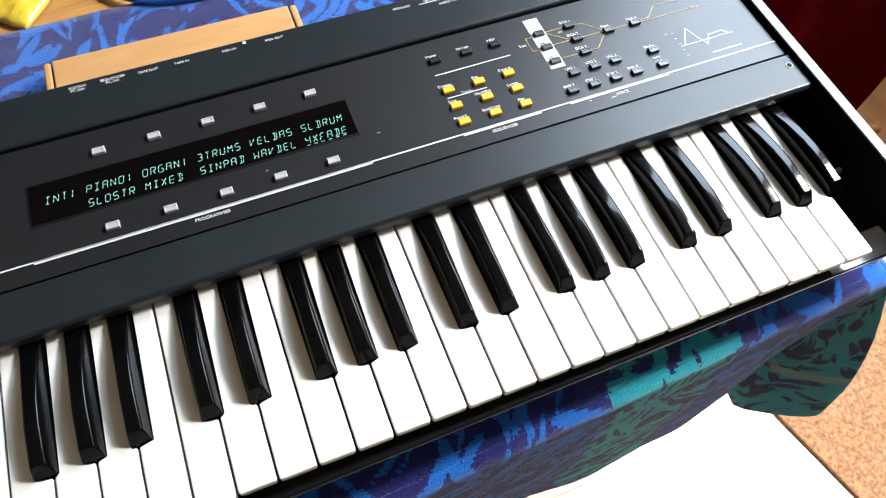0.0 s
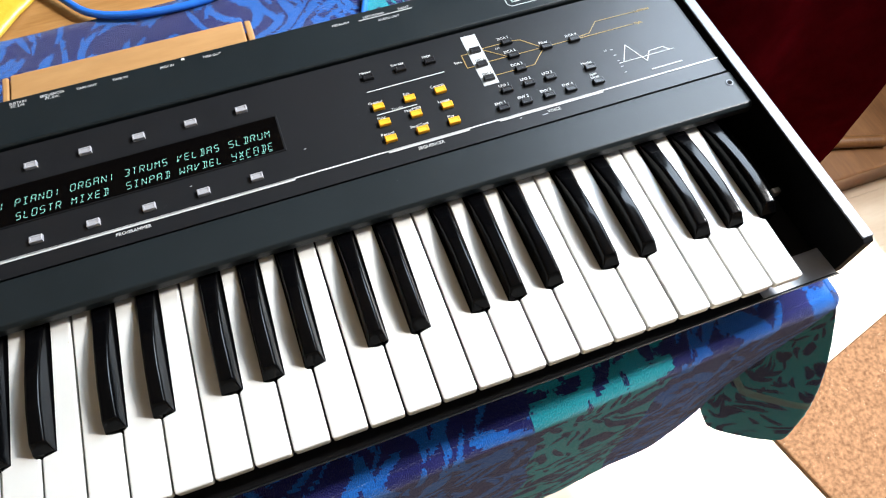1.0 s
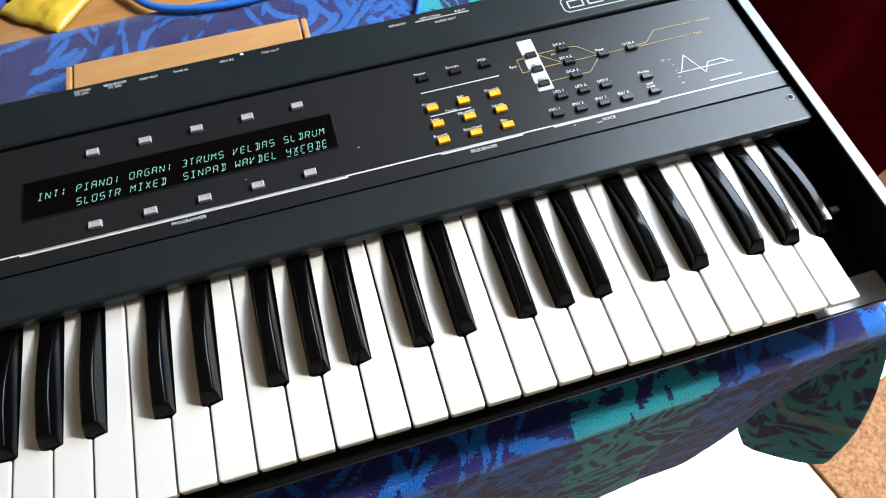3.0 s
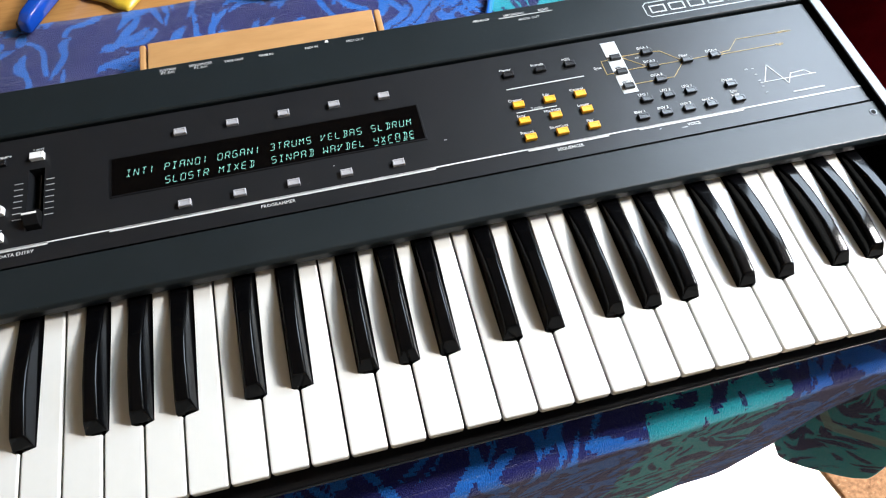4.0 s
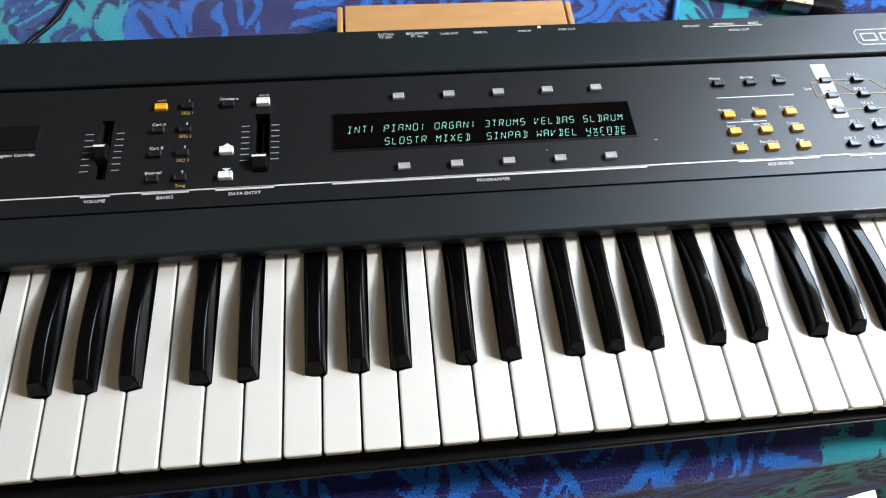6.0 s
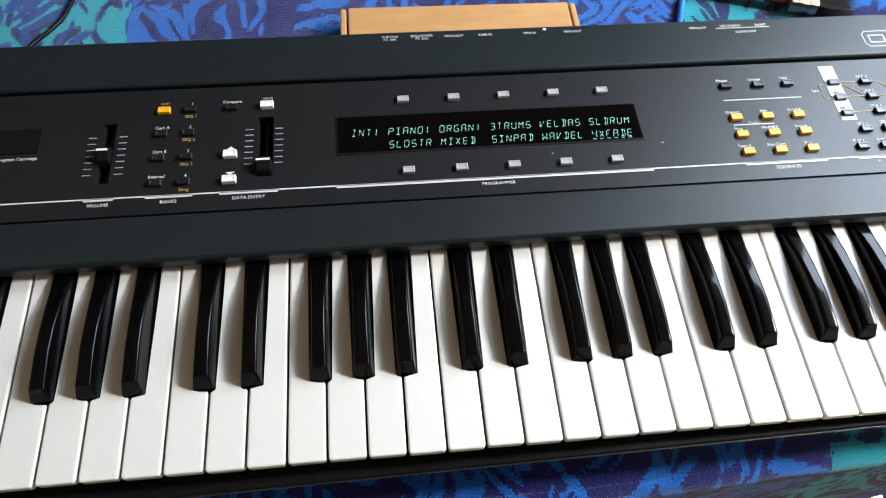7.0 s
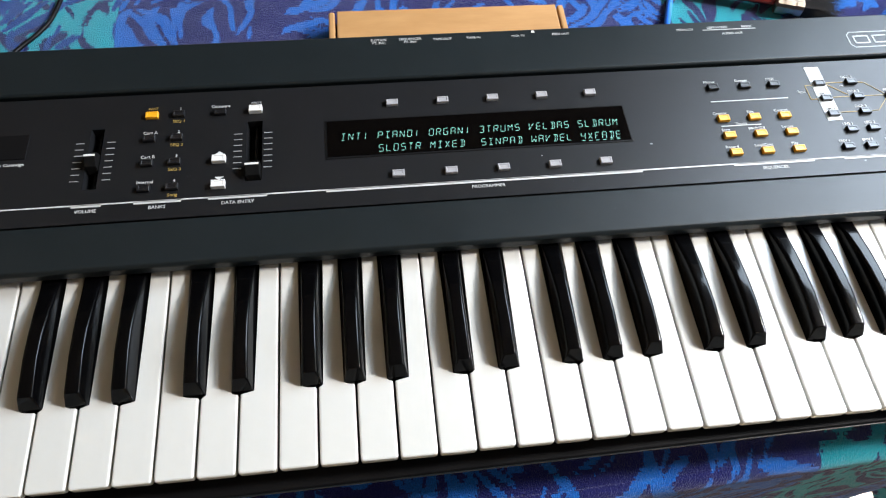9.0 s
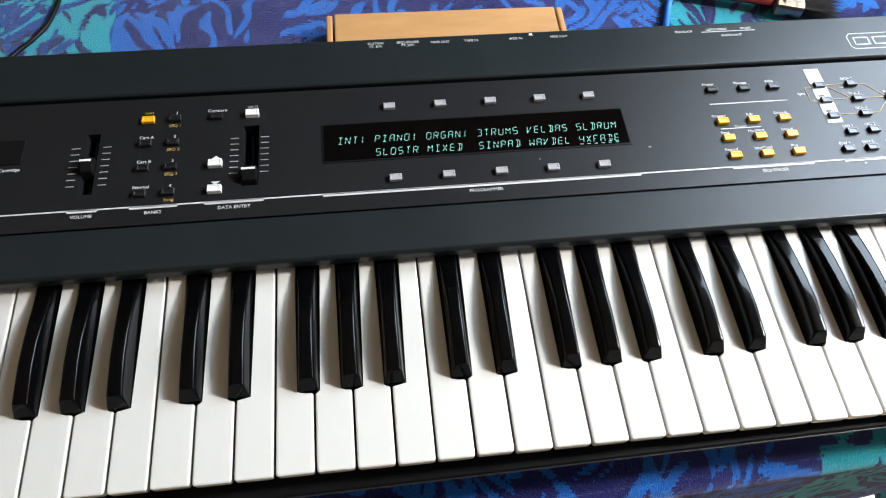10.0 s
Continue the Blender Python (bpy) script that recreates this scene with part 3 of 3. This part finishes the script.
    return mesh_of(name, bm, material)


B_grey = button_mesh("button", 0.0086, 0.0052, 0.0027, M_gbtn)
B_black = button_mesh("button", 0.0082, 0.0050, 0.0027, M_kbtn)
B_yellow = button_mesh("button", 0.0086, 0.0052, 0.0027, M_ybtn)
B_white = button_mesh("button", 0.0092, 0.0056, 0.0036, M_wbtn)


def btn(me, x, y, label=""):
    return part("button", me, None, synth, label, at=(x, y - 0.0006, ZP - Z0))


PZ = ZP - Z0 + 0.0002


def line(points, width, material):
    return part("printed_line", stroke(points, width, PZ - 0.0001), material, synth)


def word(text, x, y, size=0.0040, material=None, align="CENTER", z=PZ):
    return words(text, x, y, z, size, material or M_print, synth, align)


# programmer section with display
for i in range(5):
    btn(B_grey, -0.1035 + i * 0.0378, 0.2543)
    btn(B_grey, -0.1035 + i * 0.0374, 0.1905)
sp("display_bezel", prism_z([(-0.1535, 0.2062), (0.0712, 0.2062), (0.0712, 0.2408), (-0.1535, 0.2408)], ZP - 0.0005, ZP + 0.0006, 0.0004), M_black)
disp = sp("display_window", block(-0.1520, 0.0697, 0.2077, 0.2393, ZP + 0.0004, ZP + 0.0009), M_dispglass, "dark smoked display window")

SEG = {"a": ((0, 2), (1, 2)), "b": ((1, 2), (1, 1)), "c": ((1, 1), (1, 0)), "d": ((0, 0), (1, 0)), "e": ((0, 0), (0, 1)), "f": ((0, 1), (0, 2)),
       "g": ((0, 1), (0.5, 1)), "G": ((0.5, 1), (1, 1)), "h": ((0, 2), (0.5, 1)), "i": ((0.5, 2), (0.5, 1)), "j": ((1, 2), (0.5, 1)),
       "k": ((0.5, 1), (0, 0)), "l": ((0.5, 1), (0.5, 0)), "m": ((0.5, 1), (1, 0))}
GLYPH = {"I": "adil", "N": "efbchm", "T": "ail", "1": "il", "P": "abefgG", "A": "abcefgG", "O": "abcdef", "R": "abefgGm", "G": "acdefG", "3": "abGcd",
         "U": "bcdef", "M": "efbchj", "V": "fekj", "E": "adefgG", "L": "def", "B": "abcdGil", "D": "abcdil", "S": "afgGcd", "X": "hjkm", "W": "efbckm", "F": "aefg", "4": "fgGbc"}


def glyph(ch, x, y, under):
    """One character of lit segments; their roots join under the window's surface."""
    w, h, z0, z1 = 0.0031, 0.0029, ZP + 0.0005 - Z0, ZP + 0.0010 - Z0
    bm = bmesh.new()
    bars = [SEG[q] for q in GLYPH[ch]] + ([((-0.05, -0.45), (1.05, -0.45))] if under else [])
    last = None
    for (ax, ay), (bx, by) in bars:
        dx, dy = bx - ax, by - ay
        p0, p1 = (ax + dx * 0.12, ay + dy * 0.12), (bx - dx * 0.12, by - dy * 0.12)
        a = Vector((x + p0[0] * w + 0.0004 * p0[1], y + (p0[1] - 1) * h, 0))
        b = Vector((x + p1[0] * w + 0.0004 * p1[1], y + (p1[1] - 1) * h, 0))
        n = (b - a).normalized().cross(Vector((0, 0, 1))) * 0.00021
        v = [bm.verts.new((q.x, q.y, z)) for z in (z0, z1) for q in (a + n, b + n, b - n, a - n)]
        bm.faces.new(v[4:])
        for k in range(4):
            bm.faces.new((v[k], v[(k + 1) % 4], v[4 + (k + 1) % 4], v[4 + k]))
        if last:
            bm.faces.new((last, v[0], v[1]))
        last = v[2]
    return bm


CW = 0.00530
for row, text, y in ((0, "INT1 PIANO1 ORGAN1 3TRUMS VELBAS SLDRUM", 0.2245), (1, "     SLOSTR MIXED  SINPAD WAVDEL 4XFADE", 0.2130)):
    for i, ch in enumerate(text):
        if ch != " ":
            part("display_character", glyph(ch, -0.1425 + i * CW, y, row == 1 and i >= 33), M_vfd, disp)

# data entry, banks, volume
btn(B_white, -0.203, 0.2545)
btn(B_black, -0.2283, 0.2540)
btn(B_white, -0.2273, 0.2118)
btn(B_white, -0.2268, 0.1905)
word("Compare", -0.2283, 0.2594, 0.0036)
word("WRITE", -0.203, 0.2610, 0.0026, M_dimprint)
for x, y, s in ((-0.2273, 0.2170, 1), (-0.2268, 0.1960, -1)):
    part("printed_arrow", prism_z([(x - 0.0032, y - 0.001 * s), (x + 0.0032, y - 0.001 * s), (x, y + 0.0016 * s)][::s], PZ, PZ + 0.0002), M_print, synth)
btn(B_yellow, -0.2762, 0.2540)
word("CART", -0.2762, 0.2602, 0.0026, M_yprint)
for i in range(4):
    btn(B_black, -0.2575, 0.2540 - i * 0.0210)
    word(str(i + 1), -0.2568, 0.2591 - i * 0.0210, 0.0036)
    word(("SEQ 1", "SEQ 2", "SEQ 3", "Song")[i], -0.2572, 0.2476 - i * 0.0210, 0.0035, M_yprint)
for i, s in enumerate(("Cart A", "Cart B", "Internal")):
    btn(B_black, -0.2762, 0.2330 - i * 0.0210)
    word(s, -0.2762, 0.2382 - i * 0.0210, 0.0036)


def slider(x, knob, w):
    sp("slider_cap", prism_x(x - w / 2 + 0.0006, x + w / 2 - 0.0006, [(knob - 0.0085, ZP - 0.004), (knob - 0.0070, ZP + 0.0035), (knob - 0.0012, ZP + 0.0070), (knob + 0.0012, ZP + 0.0070), (knob + 0.004, ZP + 0.005), (knob + 0.0055, ZP - 0.004)], 0.0005), M_groove)
    sp("slider_mark", block(x - w / 2 + 0.0008, x + w / 2 - 0.0008, knob - 0.0008, knob + 0.0008, ZP + 0.0066, ZP + 0.0074), M_wbtn, "white line on the slider cap")
    sp("slot_rail", block(x - 0.0006, x + 0.0006, 0.194, 0.243, ZP - 0.010, ZP - 0.006), M_kbtn)


slider(-0.3125, 0.2165, 0.0090)
slider(-0.2035, 0.2015, 0.0110)
for i in range(7):
    for dx in (-0.0110, 0.0100):
        line([(-0.3125 + dx - 0.0022, 0.2320 - i * 0.0053), (-0.3125 + dx + 0.0028, 0.2320 - i * 0.0053)], 0.0006, M_dimprint)
        line([(-0.2035 + dx - 0.0030, 0.2330 - i * 0.0050), (-0.2035 + dx + 0.0022, 0.2330 - i * 0.0050)], 0.0006, M_dimprint)
# cartridge slot
sp("cartridge_flap", block(-0.455, -0.358, 0.2215, 0.2425, ZP - 0.0005, ZP + 0.0008, 0.0004), M_black)
word("Program Cartridge", -0.358, 0.2170, 0.0036, M_print, "RIGHT")

# section bar with titles
line([(XL + 0.01, 0.1805), (0.4090, 0.1805)], 0.0010, M_print)
for x0, x1, s in ((-0.321, -0.304, "VOLUME"), (-0.281, -0.252, "BANKS"), (-0.232, -0.195, "DATA ENTRY"), (-0.153, 0.070, "PROGRAMMER"), (0.141, 0.201, "SEQUENCER"), (0.227, 0.309, "VOICE")):
    line([(x0, 0.1797), (x1, 0.1797)], 0.0021, M_print)
    word(s, (x0 + x1) / 2, 0.1755, 0.0036)

# sequencer
for x, s in ((0.146, "Master"), (0.172, "Storage"), (0.196, "MIDI")):
    btn(B_black, x, 0.2530)
    word(s, x - 0.001, 0.2584, 0.0034)
line([(0.141, 0.2388), (0.203, 0.2388)], 0.0007, M_print)
line([(0.142, 0.2150), (0.173, 0.2150)], 0.0006, M_print)
word("Tracks", 0.158, 0.2165, 0.0034, M_dimprint)
NAMES = (("Creator", "Edit", "Control"), ("Song", "Mix/MIDI", "Locate"), ("Record", "Stop/Cont", "Play"))
for r in range(3):
    for c in range(3):
        btn(B_yellow, 0.1450 + c * 0.0245, 0.2222 - r * 0.0157)
        word(NAMES[r][c], 0.1440 + c * 0.0245, 0.2272 - r * 0.0157, 0.0034)

# voice section
part("printed_column", prism_z([(0.2272, 0.2145), (0.2395, 0.2145), (0.2395, 0.2685), (0.2272, 0.2685)], PZ - 0.0002, PZ + 0.0001), M_label, synth)
for r in range(3):
    line([(0.2285, 0.2660 - r * 0.0022), (0.2382 - 0.001 * r, 0.2660 - r * 0.0022)], 0.0006, M_dimprint)
for r in range(3):
    btn(B_black, 0.2334, 0.2515 - r * 0.0152)
    btn(B_black, 0.2600, 0.2515 - r * 0.0148)
    word("DCA %d" % (r + 1), 0.2590, 0.2566 - r * 0.0148, 0.0034)
    if r:
        word("OSC %d" % (r + 1), 0.2334, 0.2562 - r * 0.0152, 0.0028, M_groove, z=PZ + 0.0002)
for x, y, s in ((0.288, 0.2365, "Filter"), (0.312, 0.2365, "DCA 4"), (0.242, 0.2055, "LFO 1"), (0.260, 0.2060, "LFO 2"), (0.278, 0.2060, "LFO 3"), (0.233, 0.1900, "ENV 1"), (0.2515, 0.1900, "ENV 2"), (0.270, 0.1900, "ENV 3"), (0.288, 0.1900, "ENV 4"), (0.311, 0.2050, "Modes"), (0.311, 0.1900, "")):
    btn(B_black, x, y)
    if s:
        word(s, x - 0.0005, y + 0.0050, 0.0034)
word("Split/\nLayer", 0.3105, 0.1962, 0.0030)
word("Sync", 0.2165, 0.2440, 0.0034, M_print)
word("AM", 0.2508, 0.2475, 0.0026, M_dimprint)
for pts in ([(0.2275, 0.2500), (0.2215, 0.2500), (0.2215, 0.2360), (0.2275, 0.2360)], [(0.2395, 0.2515), (0.2555, 0.2515)], [(0.2395, 0.2500), (0.2535, 0.2385)], [(0.2395, 0.2370), (0.2555, 0.2370)], [(0.2395, 0.2220), (0.2555, 0.2220)],
            [(0.2645, 0.2515), (0.2715, 0.2500), (0.2840, 0.2375)], [(0.2645, 0.2367), (0.2840, 0.2367)], [(0.2645, 0.2220), (0.2720, 0.2220), (0.2850, 0.2355)], [(0.2930, 0.2365), (0.3075, 0.2365)],
            [(0.3165, 0.2375), (0.3265, 0.2385), (0.3365, 0.2485), (0.3700, 0.2480)], [(0.3165, 0.2358), (0.3640, 0.2358)]):
    line(pts, 0.00045, M_yprint)
word("Left/Mono", 0.3715, 0.2480, 0.0032, M_yprint, "LEFT")
word("Right", 0.3655, 0.2358, 0.0032, M_yprint, "LEFT")
line([(0.3385, 0.2010), (0.3475, 0.2170), (0.3565, 0.1960), (0.3625, 0.2050), (0.3745, 0.2055), (0.3785, 0.2015)], 0.0006, M_print)
line([(0.335, 0.2010), (0.382, 0.2010)], 0.0005, M_print)
for i in range(5):
    line([(0.3345, 0.2160 - i * 0.0062), (0.3360, 0.2160 - i * 0.0062)], 0.0006, M_dimprint)
word("63", 0.3300, 0.2165, 0.0028, M_dimprint)
line([(0.3560, 0.1870), (0.3815, 0.1870)], 0.0011, M_dimprint)

# labels by the rear sockets
RZ = ZP - Z0 + 0.0014
for x, y, s in ((-0.1095, 0.3182, "SUSTAIN\nFT. SW."), (-0.0845, 0.3182, "SEQUENCER\nFT. SW."), (-0.0590, 0.3165, "TAPE OUT"), (-0.0340, 0.3165, "TAPE IN"), (0.0020, 0.3165, "MIDI IN"), (0.0370, 0.3165, "MIDI OUT"), (0.1410, 0.3150, "PEDAL/CV"), (0.1690, 0.3160, "LEFT/MONO"), (0.1945, 0.3160, "RIGHT"), (0.1800, 0.3090, "AUDIO OUT")):
    words(s, x, y - (0.0028 if y > 0.318 else 0.0010), RZ, 0.0032, M_print, synth)
part("printed_line", stroke([(0.1560, 0.3125), (0.2010, 0.3125)], 0.0006, RZ), M_print, synth)
part("paint_chip", prism_z([(0.0130, 0.3185), (0.0160, 0.3180), (0.0155, 0.3205), (0.0138, 0.3205)], RZ - 0.0002, RZ + 0.0001), M_wbtn, synth)
for pts in ([(0.1330, 0.2985), (0.1385, 0.2988)], [(0.1400, 0.2984), (0.1418, 0.2986)], [(-0.2255, 0.2990), (-0.2205, 0.2975)], [(0.1120, 0.2890), (0.1145, 0.2893)]):
    part("scratch", stroke(pts, 0.0005, RZ - 0.0004, 0.0002), M_dimprint, synth)
for pts in ([(0.2580, 0.1740), (0.2620, 0.1740)], [(0.0830, 0.2030), (0.0845, 0.2030)], [(0.2410, 0.1765), (0.2420, 0.1767)], [(0.0005, 0.1985), (0.0012, 0.1985)]):
    part("scratch", stroke(pts, 0.0006, PZ - 0.0002, 0.0002), M_dimprint, synth)
# maker's badge as plain shapes
bx0, bx1, by0, by1 = 0.2765, 0.4035, 0.2865, 0.3030
part("badge_outline", stroke([(bx0 + 0.003, by0), (bx1 - 0.003, by0), (bx1, by0 + 0.003), (bx1, by1 - 0.003), (bx1 - 0.003, by1), (bx0 + 0.003, by1), (bx0, by1 - 0.003), (bx0, by0 + 0.003), (bx0 + 0.003, by0)], 0.0008, RZ - 0.0002), M_label, synth)
for i in range(7):
    x = bx0 + 0.005 + i * 0.0170
    part("badge_bar", stroke([(x, by0 + 0.0045), (x + 0.0125, by0 + 0.0045), (x + 0.0125, by1 - 0.0045), (x, by1 - 0.0045), (x, by0 + 0.0045)], 0.0012, RZ - 0.0002), M_label, synth)

# ---- things behind the keyboard ----
TT = TZ + 0.006
box = thing("cardboard_box", (-0.040, 0.3755, TT), "flat brown corrugated cardboard mailing box on a towel", "box")
box.rotation_euler = (0, 0, radians(-0.5))
part("lid", block(-0.1050, 0.1035, -0.040, 0.042, 0.0, 0.0195, 0.0012), M_card, box)
for x0, x1 in ((-0.1125, -0.1068), (0.1052, 0.1110)):
    part("end_flap", block(x0, x1, -0.040, 0.0415, 0.0, 0.0190, 0.0015), M_card, box)
# dark filler paints the shade between lid and end flaps
part("side_slot", block(-0.1068, 0.1052, -0.0385, 0.0395, 0.001, 0.0060), M_slotshade, box)


def envelope():
    bm = bmesh.new()
    n = 44
    grid = []
    for i in range(n + 1):
        row = []
        for j in range(n + 1):
            a, b = i / n - 0.5, j / n - 0.5
            edge = min(0.5 - abs(a), 0.5 - abs(b)) * 2
            puff = 0.007 * min(1, edge * 5) ** 0.6
            crease = 0.007 * abs(noise.noise((a * 7, b * 7, 2.0))) + 0.004 * abs(noise.noise((a * 17, b * 17, 4.0))) - 0.002
            row.append((a * 0.155 + 0.004 * noise.noise((b * 8, 0, a)), b * 0.21 + 0.003 * noise.noise((a * 8, 1, 0)), 0.005 + puff + crease * min(1, edge * 5)))
        grid.append(row)
    top = [[bm.verts.new(p) for p in r] for r in grid]
    bot = [[bm.verts.new((p[0], p[1], 0.003)) for p in r] for r in grid]
    for i in range(n):
        for j in range(n):
            bm.faces.new((top[i][j], top[i + 1][j], top[i + 1][j + 1], top[i][j + 1])).smooth = True
            bm.faces.new((bot[i][j], bot[i][j + 1], bot[i + 1][j + 1], bot[i + 1][j]))
    for i in range(n):
        for u, v in (((i, 0), (i + 1, 0)), ((i + 1, n), (i, n)), ((0, i + 1), (0, i)), ((n, i), (n, i + 1))):
            bm.faces.new((top[u[0]][u[1]], bot[u[0]][u[1]], bot[v[0]][v[1]], top[v[0]][v[1]]))
    return bm


env = new("padded_envelope", mesh_of("padded_envelope", envelope(), M_yellow))
env.matrix_world = pose(-0.166, 0.622, TZ, 0, 0, -38)
tagged(env, "creased yellow padded envelope lying on the wooden table", "envelope")

cb = new("blue_cable", mesh_of("blue_cable", tube([(-0.165, 0.62, TT + 0.003), (-0.105, 0.535, TT + 0.003), (-0.074, 0.496, TT + 0.003), (-0.030, 0.478, TT + 0.004), (0.020, 0.474, TT + 0.004), (0.060, 0.484, TT + 0.004), (0.110, 0.53, TT + 0.004), (0.16, 0.60, TT + 0.003)], 0.0038), M_blue, True))
tagged(cb, "thick blue cable curled on the towel behind the box", "cable")
cb2 = new("blue_cable", mesh_of("blue_cable", tube([(0.168, 0.330, TT + 0.014), (0.170, 0.360, TT + 0.012), (0.174, 0.392, TT + 0.006), (0.184, 0.420, TT + 0.003), (0.20, 0.47, TT + 0.003), (0.20, 0.56, TT + 0.003)], 0.0030), M_blue, True))
tagged(cb2, "blue cable running from the rear of the synthesizer", "cable")
cb3 = new("black_cable", mesh_of("black_cable", tube([(-0.46, 0.330, TT + 0.01), (-0.437, 0.398, TT + 0.002), (-0.418, 0.425, TT + 0.002), (-0.408, 0.450, TT + 0.002), (-0.405, 0.50, TT + 0.002), (-0.42, 0.60, TT - 0.002)], 0.0020), M_black, True))
tagged(cb3, "thin black cable lying on the patterned towel", "cable")

brush = thing("paint_brush", (0.306, 0.4200, TT + 0.010), "flat brush with dark red handle and black bristles on the towel", "brush")
brush.rotation_euler = (0, 0, radians(-16))
brush.scale = (1.15, 1.15, 1.15)
part("handle", prism_x(-0.135, -0.008, [(-0.006, -0.004), (-0.009, 0), (-0.006, 0.004), (0.006, 0.004), (0.009, 0), (0.006, -0.004)], 0.0015), M_redhandle, brush, "dark red lacquered handle")
part("ferrule", block(-0.012, 0.014, -0.0135, 0.0135, -0.006, 0.006, 0.0045), M_ferrule, brush, "tarnished brassy metal ferrule")
for fx in (-0.0075, -0.0035, 0.0085):
    part("ferrule_ridge", block(fx - 0.0008, fx + 0.0008, -0.0141, 0.0141, -0.0066, 0.0066, 0.0040), M_ferrule, brush)
fb = bmesh.new()
rb = random.Random(3)
for i in range(420):
    y, z = rb.uniform(-0.0125, 0.0125), rb.uniform(-0.0055, 0.0055)
    tip = (0.046 + rb.uniform(-0.006, 0.004), y * 1.35 + rb.uniform(-0.002, 0.002), z * 1.3)
    v = [fb.verts.new(p) for p in ((0.012, y - 0.0005, z), (0.012, y + 0.0005, z), (0.012, y, z + 0.0008), tip)]
    for q in ((0, 1, 3), (1, 2, 3), (2, 0, 3)):
        fb.faces.new([v[a] for a in q])
part("bristles", fb, M_bristle, brush, "stiff black bristles")

# ---- beside the table ----
rug = new("rug", mesh_of("rug", block(0, 0.50, -0.85, 0, 0, 0.009, 0.003), M_rug))
rug.matrix_world = pose(0.707, -0.013, 0, 0, 0, 16)
tagged(rug, "speckled tan brown rug on pale floorboards", "rug")


def curtain():
    bm = bmesh.new()
    nx, nz = 90, 30
    rows = []
    for j in range(nz + 1):
        row = []
        w = j / nz
        for i in range(nx + 1):
            u = i / nx
            x = 0.47 + (0.57 - 0.08 * w) * u + 0.02 * noise.noise((w * 2, 0, u * 3))
            y = 0.33 + 0.013 * math.sin(u * 13 + 1.8 * noise.noise((w * 2.4, 1, u * 2))) + 0.016 * noise.noise((u * 6, w * 3, 0)) + 0.05 * (1 - u) + 0.07 * max(0.0, (u - 0.80) / 0.20) ** 2
            row.append(bm.verts.new((x, y, 0.03 + 0.80 * w)))
        rows.append(row)
    for a, b in zip(rows, rows[1:]):
        for i in range(nx):
            bm.faces.new((a[i], a[i + 1], b[i + 1], b[i])).smooth = True
    ob = new("sofa_throw", mesh_of("sofa_throw", bm, M_maroon))
    m = ob.modifiers.new("thickness", "SOLIDIFY")
    m.thickness = 0.004
    return tagged(ob, "dark maroon cloth hanging in loose folds beside the table", "cloth")


curtain()

chest = thing("wooden_platform", (1.06, 0.57, 0), "low orange-brown wooden platform on the floor", "platform")
part("top_board", block(-0.34, 0.34, -0.23, 0.23, 0.085, 0.105, 0.004), M_darkwood, chest)
part("front_board", block(-0.32, 0.32, -0.215, -0.195, 0, 0.085), M_darkwood, chest)
part("back_board", block(-0.32, 0.32, 0.195, 0.215, 0, 0.085), M_darkwood, chest)
rod = new("wooden_rod", mesh_of("wooden_rod", tube([(0.93, 0.47, 0.117), (1.05, 0.43, 0.117), (1.20, 0.385, 0.117)], 0.012), M_darkwood, True))
tagged(rod, "round brown wooden rod lying on the platform", "rod")

# dark lead and plug at the towel's rear edge
plug = thing("power_plug", (-0.232, 0.560, TZ), "black plug with a coiled dark lead on the table", "plug")
part("plug_body", block(-0.022, 0.022, -0.016, 0.016, 0.0, 0.022, 0.004), M_black, plug)
part("lead", tube([(0.02, 0, 0.010), (0.045, 0.01, 0.006), (0.055, 0.05, 0.004), (0.02, 0.09, 0.004), (-0.05, 0.10, 0.004)], 0.003), M_black, plug, smooth=True)

# hand tool beside the envelope
tool = thing("hand_tool", (-0.262, 0.476, TT + 0.001), "glossy blue plastic tool handle with a black strip beside it on the towel", "tool")
tool.rotation_euler = (0, 0, radians(-30))
part("handle", prism_x(-0.0065, 0.0065, [(0.0, 0.002), (0.003, 0.013), (0.012, 0.018), (0.060, 0.020), (0.110, 0.017), (0.118, 0.010), (0.118, 0.002)], 0.0028), M_toolblue, tool, "glossy blue plastic handle", smooth=True)
# black strip along the handle's left side
part("side_strip", prism_x(-0.0105, -0.0067, [(0.001, 0.0), (0.004, 0.009), (0.050, 0.014), (0.112, 0.012), (0.116, 0.0)], 0.0012), M_black, tool, "black strip along the left side")
part("shaft", tube([(0, 0.117, 0.010), (0, 0.16, 0.010), (0, 0.20, 0.009)], 0.004), M_steel, tool, smooth=True)

# floorboards, one by one, wall to wall
fr = random.Random(9)
fm = {}
FW = 0.118
y = -1.2 - 8 * FW
while y < 1.749:
    w = min(FW, 1.75 - y)
    x = -2.2
    first = True
    while x < WX - 0.001:
        ln = round(fr.uniform(0.3, 1.1) if first else fr.choice((0.9, 1.1, 1.3)), 3)
        first = False
        if WX - (x + ln) < 0.25:
            ln = round(WX - x, 4)
        key = (ln, round(w, 3))
        if key not in fm:
            fm[key] = mesh_of("floorboard", block(0.0003, ln - 0.0003, 0.0003, w - 0.0003, -0.012, 0), M_floor)
        part("floorboard", fm[key], None, floor, at=(x, y, 0.0))
        x += ln
    y += FW
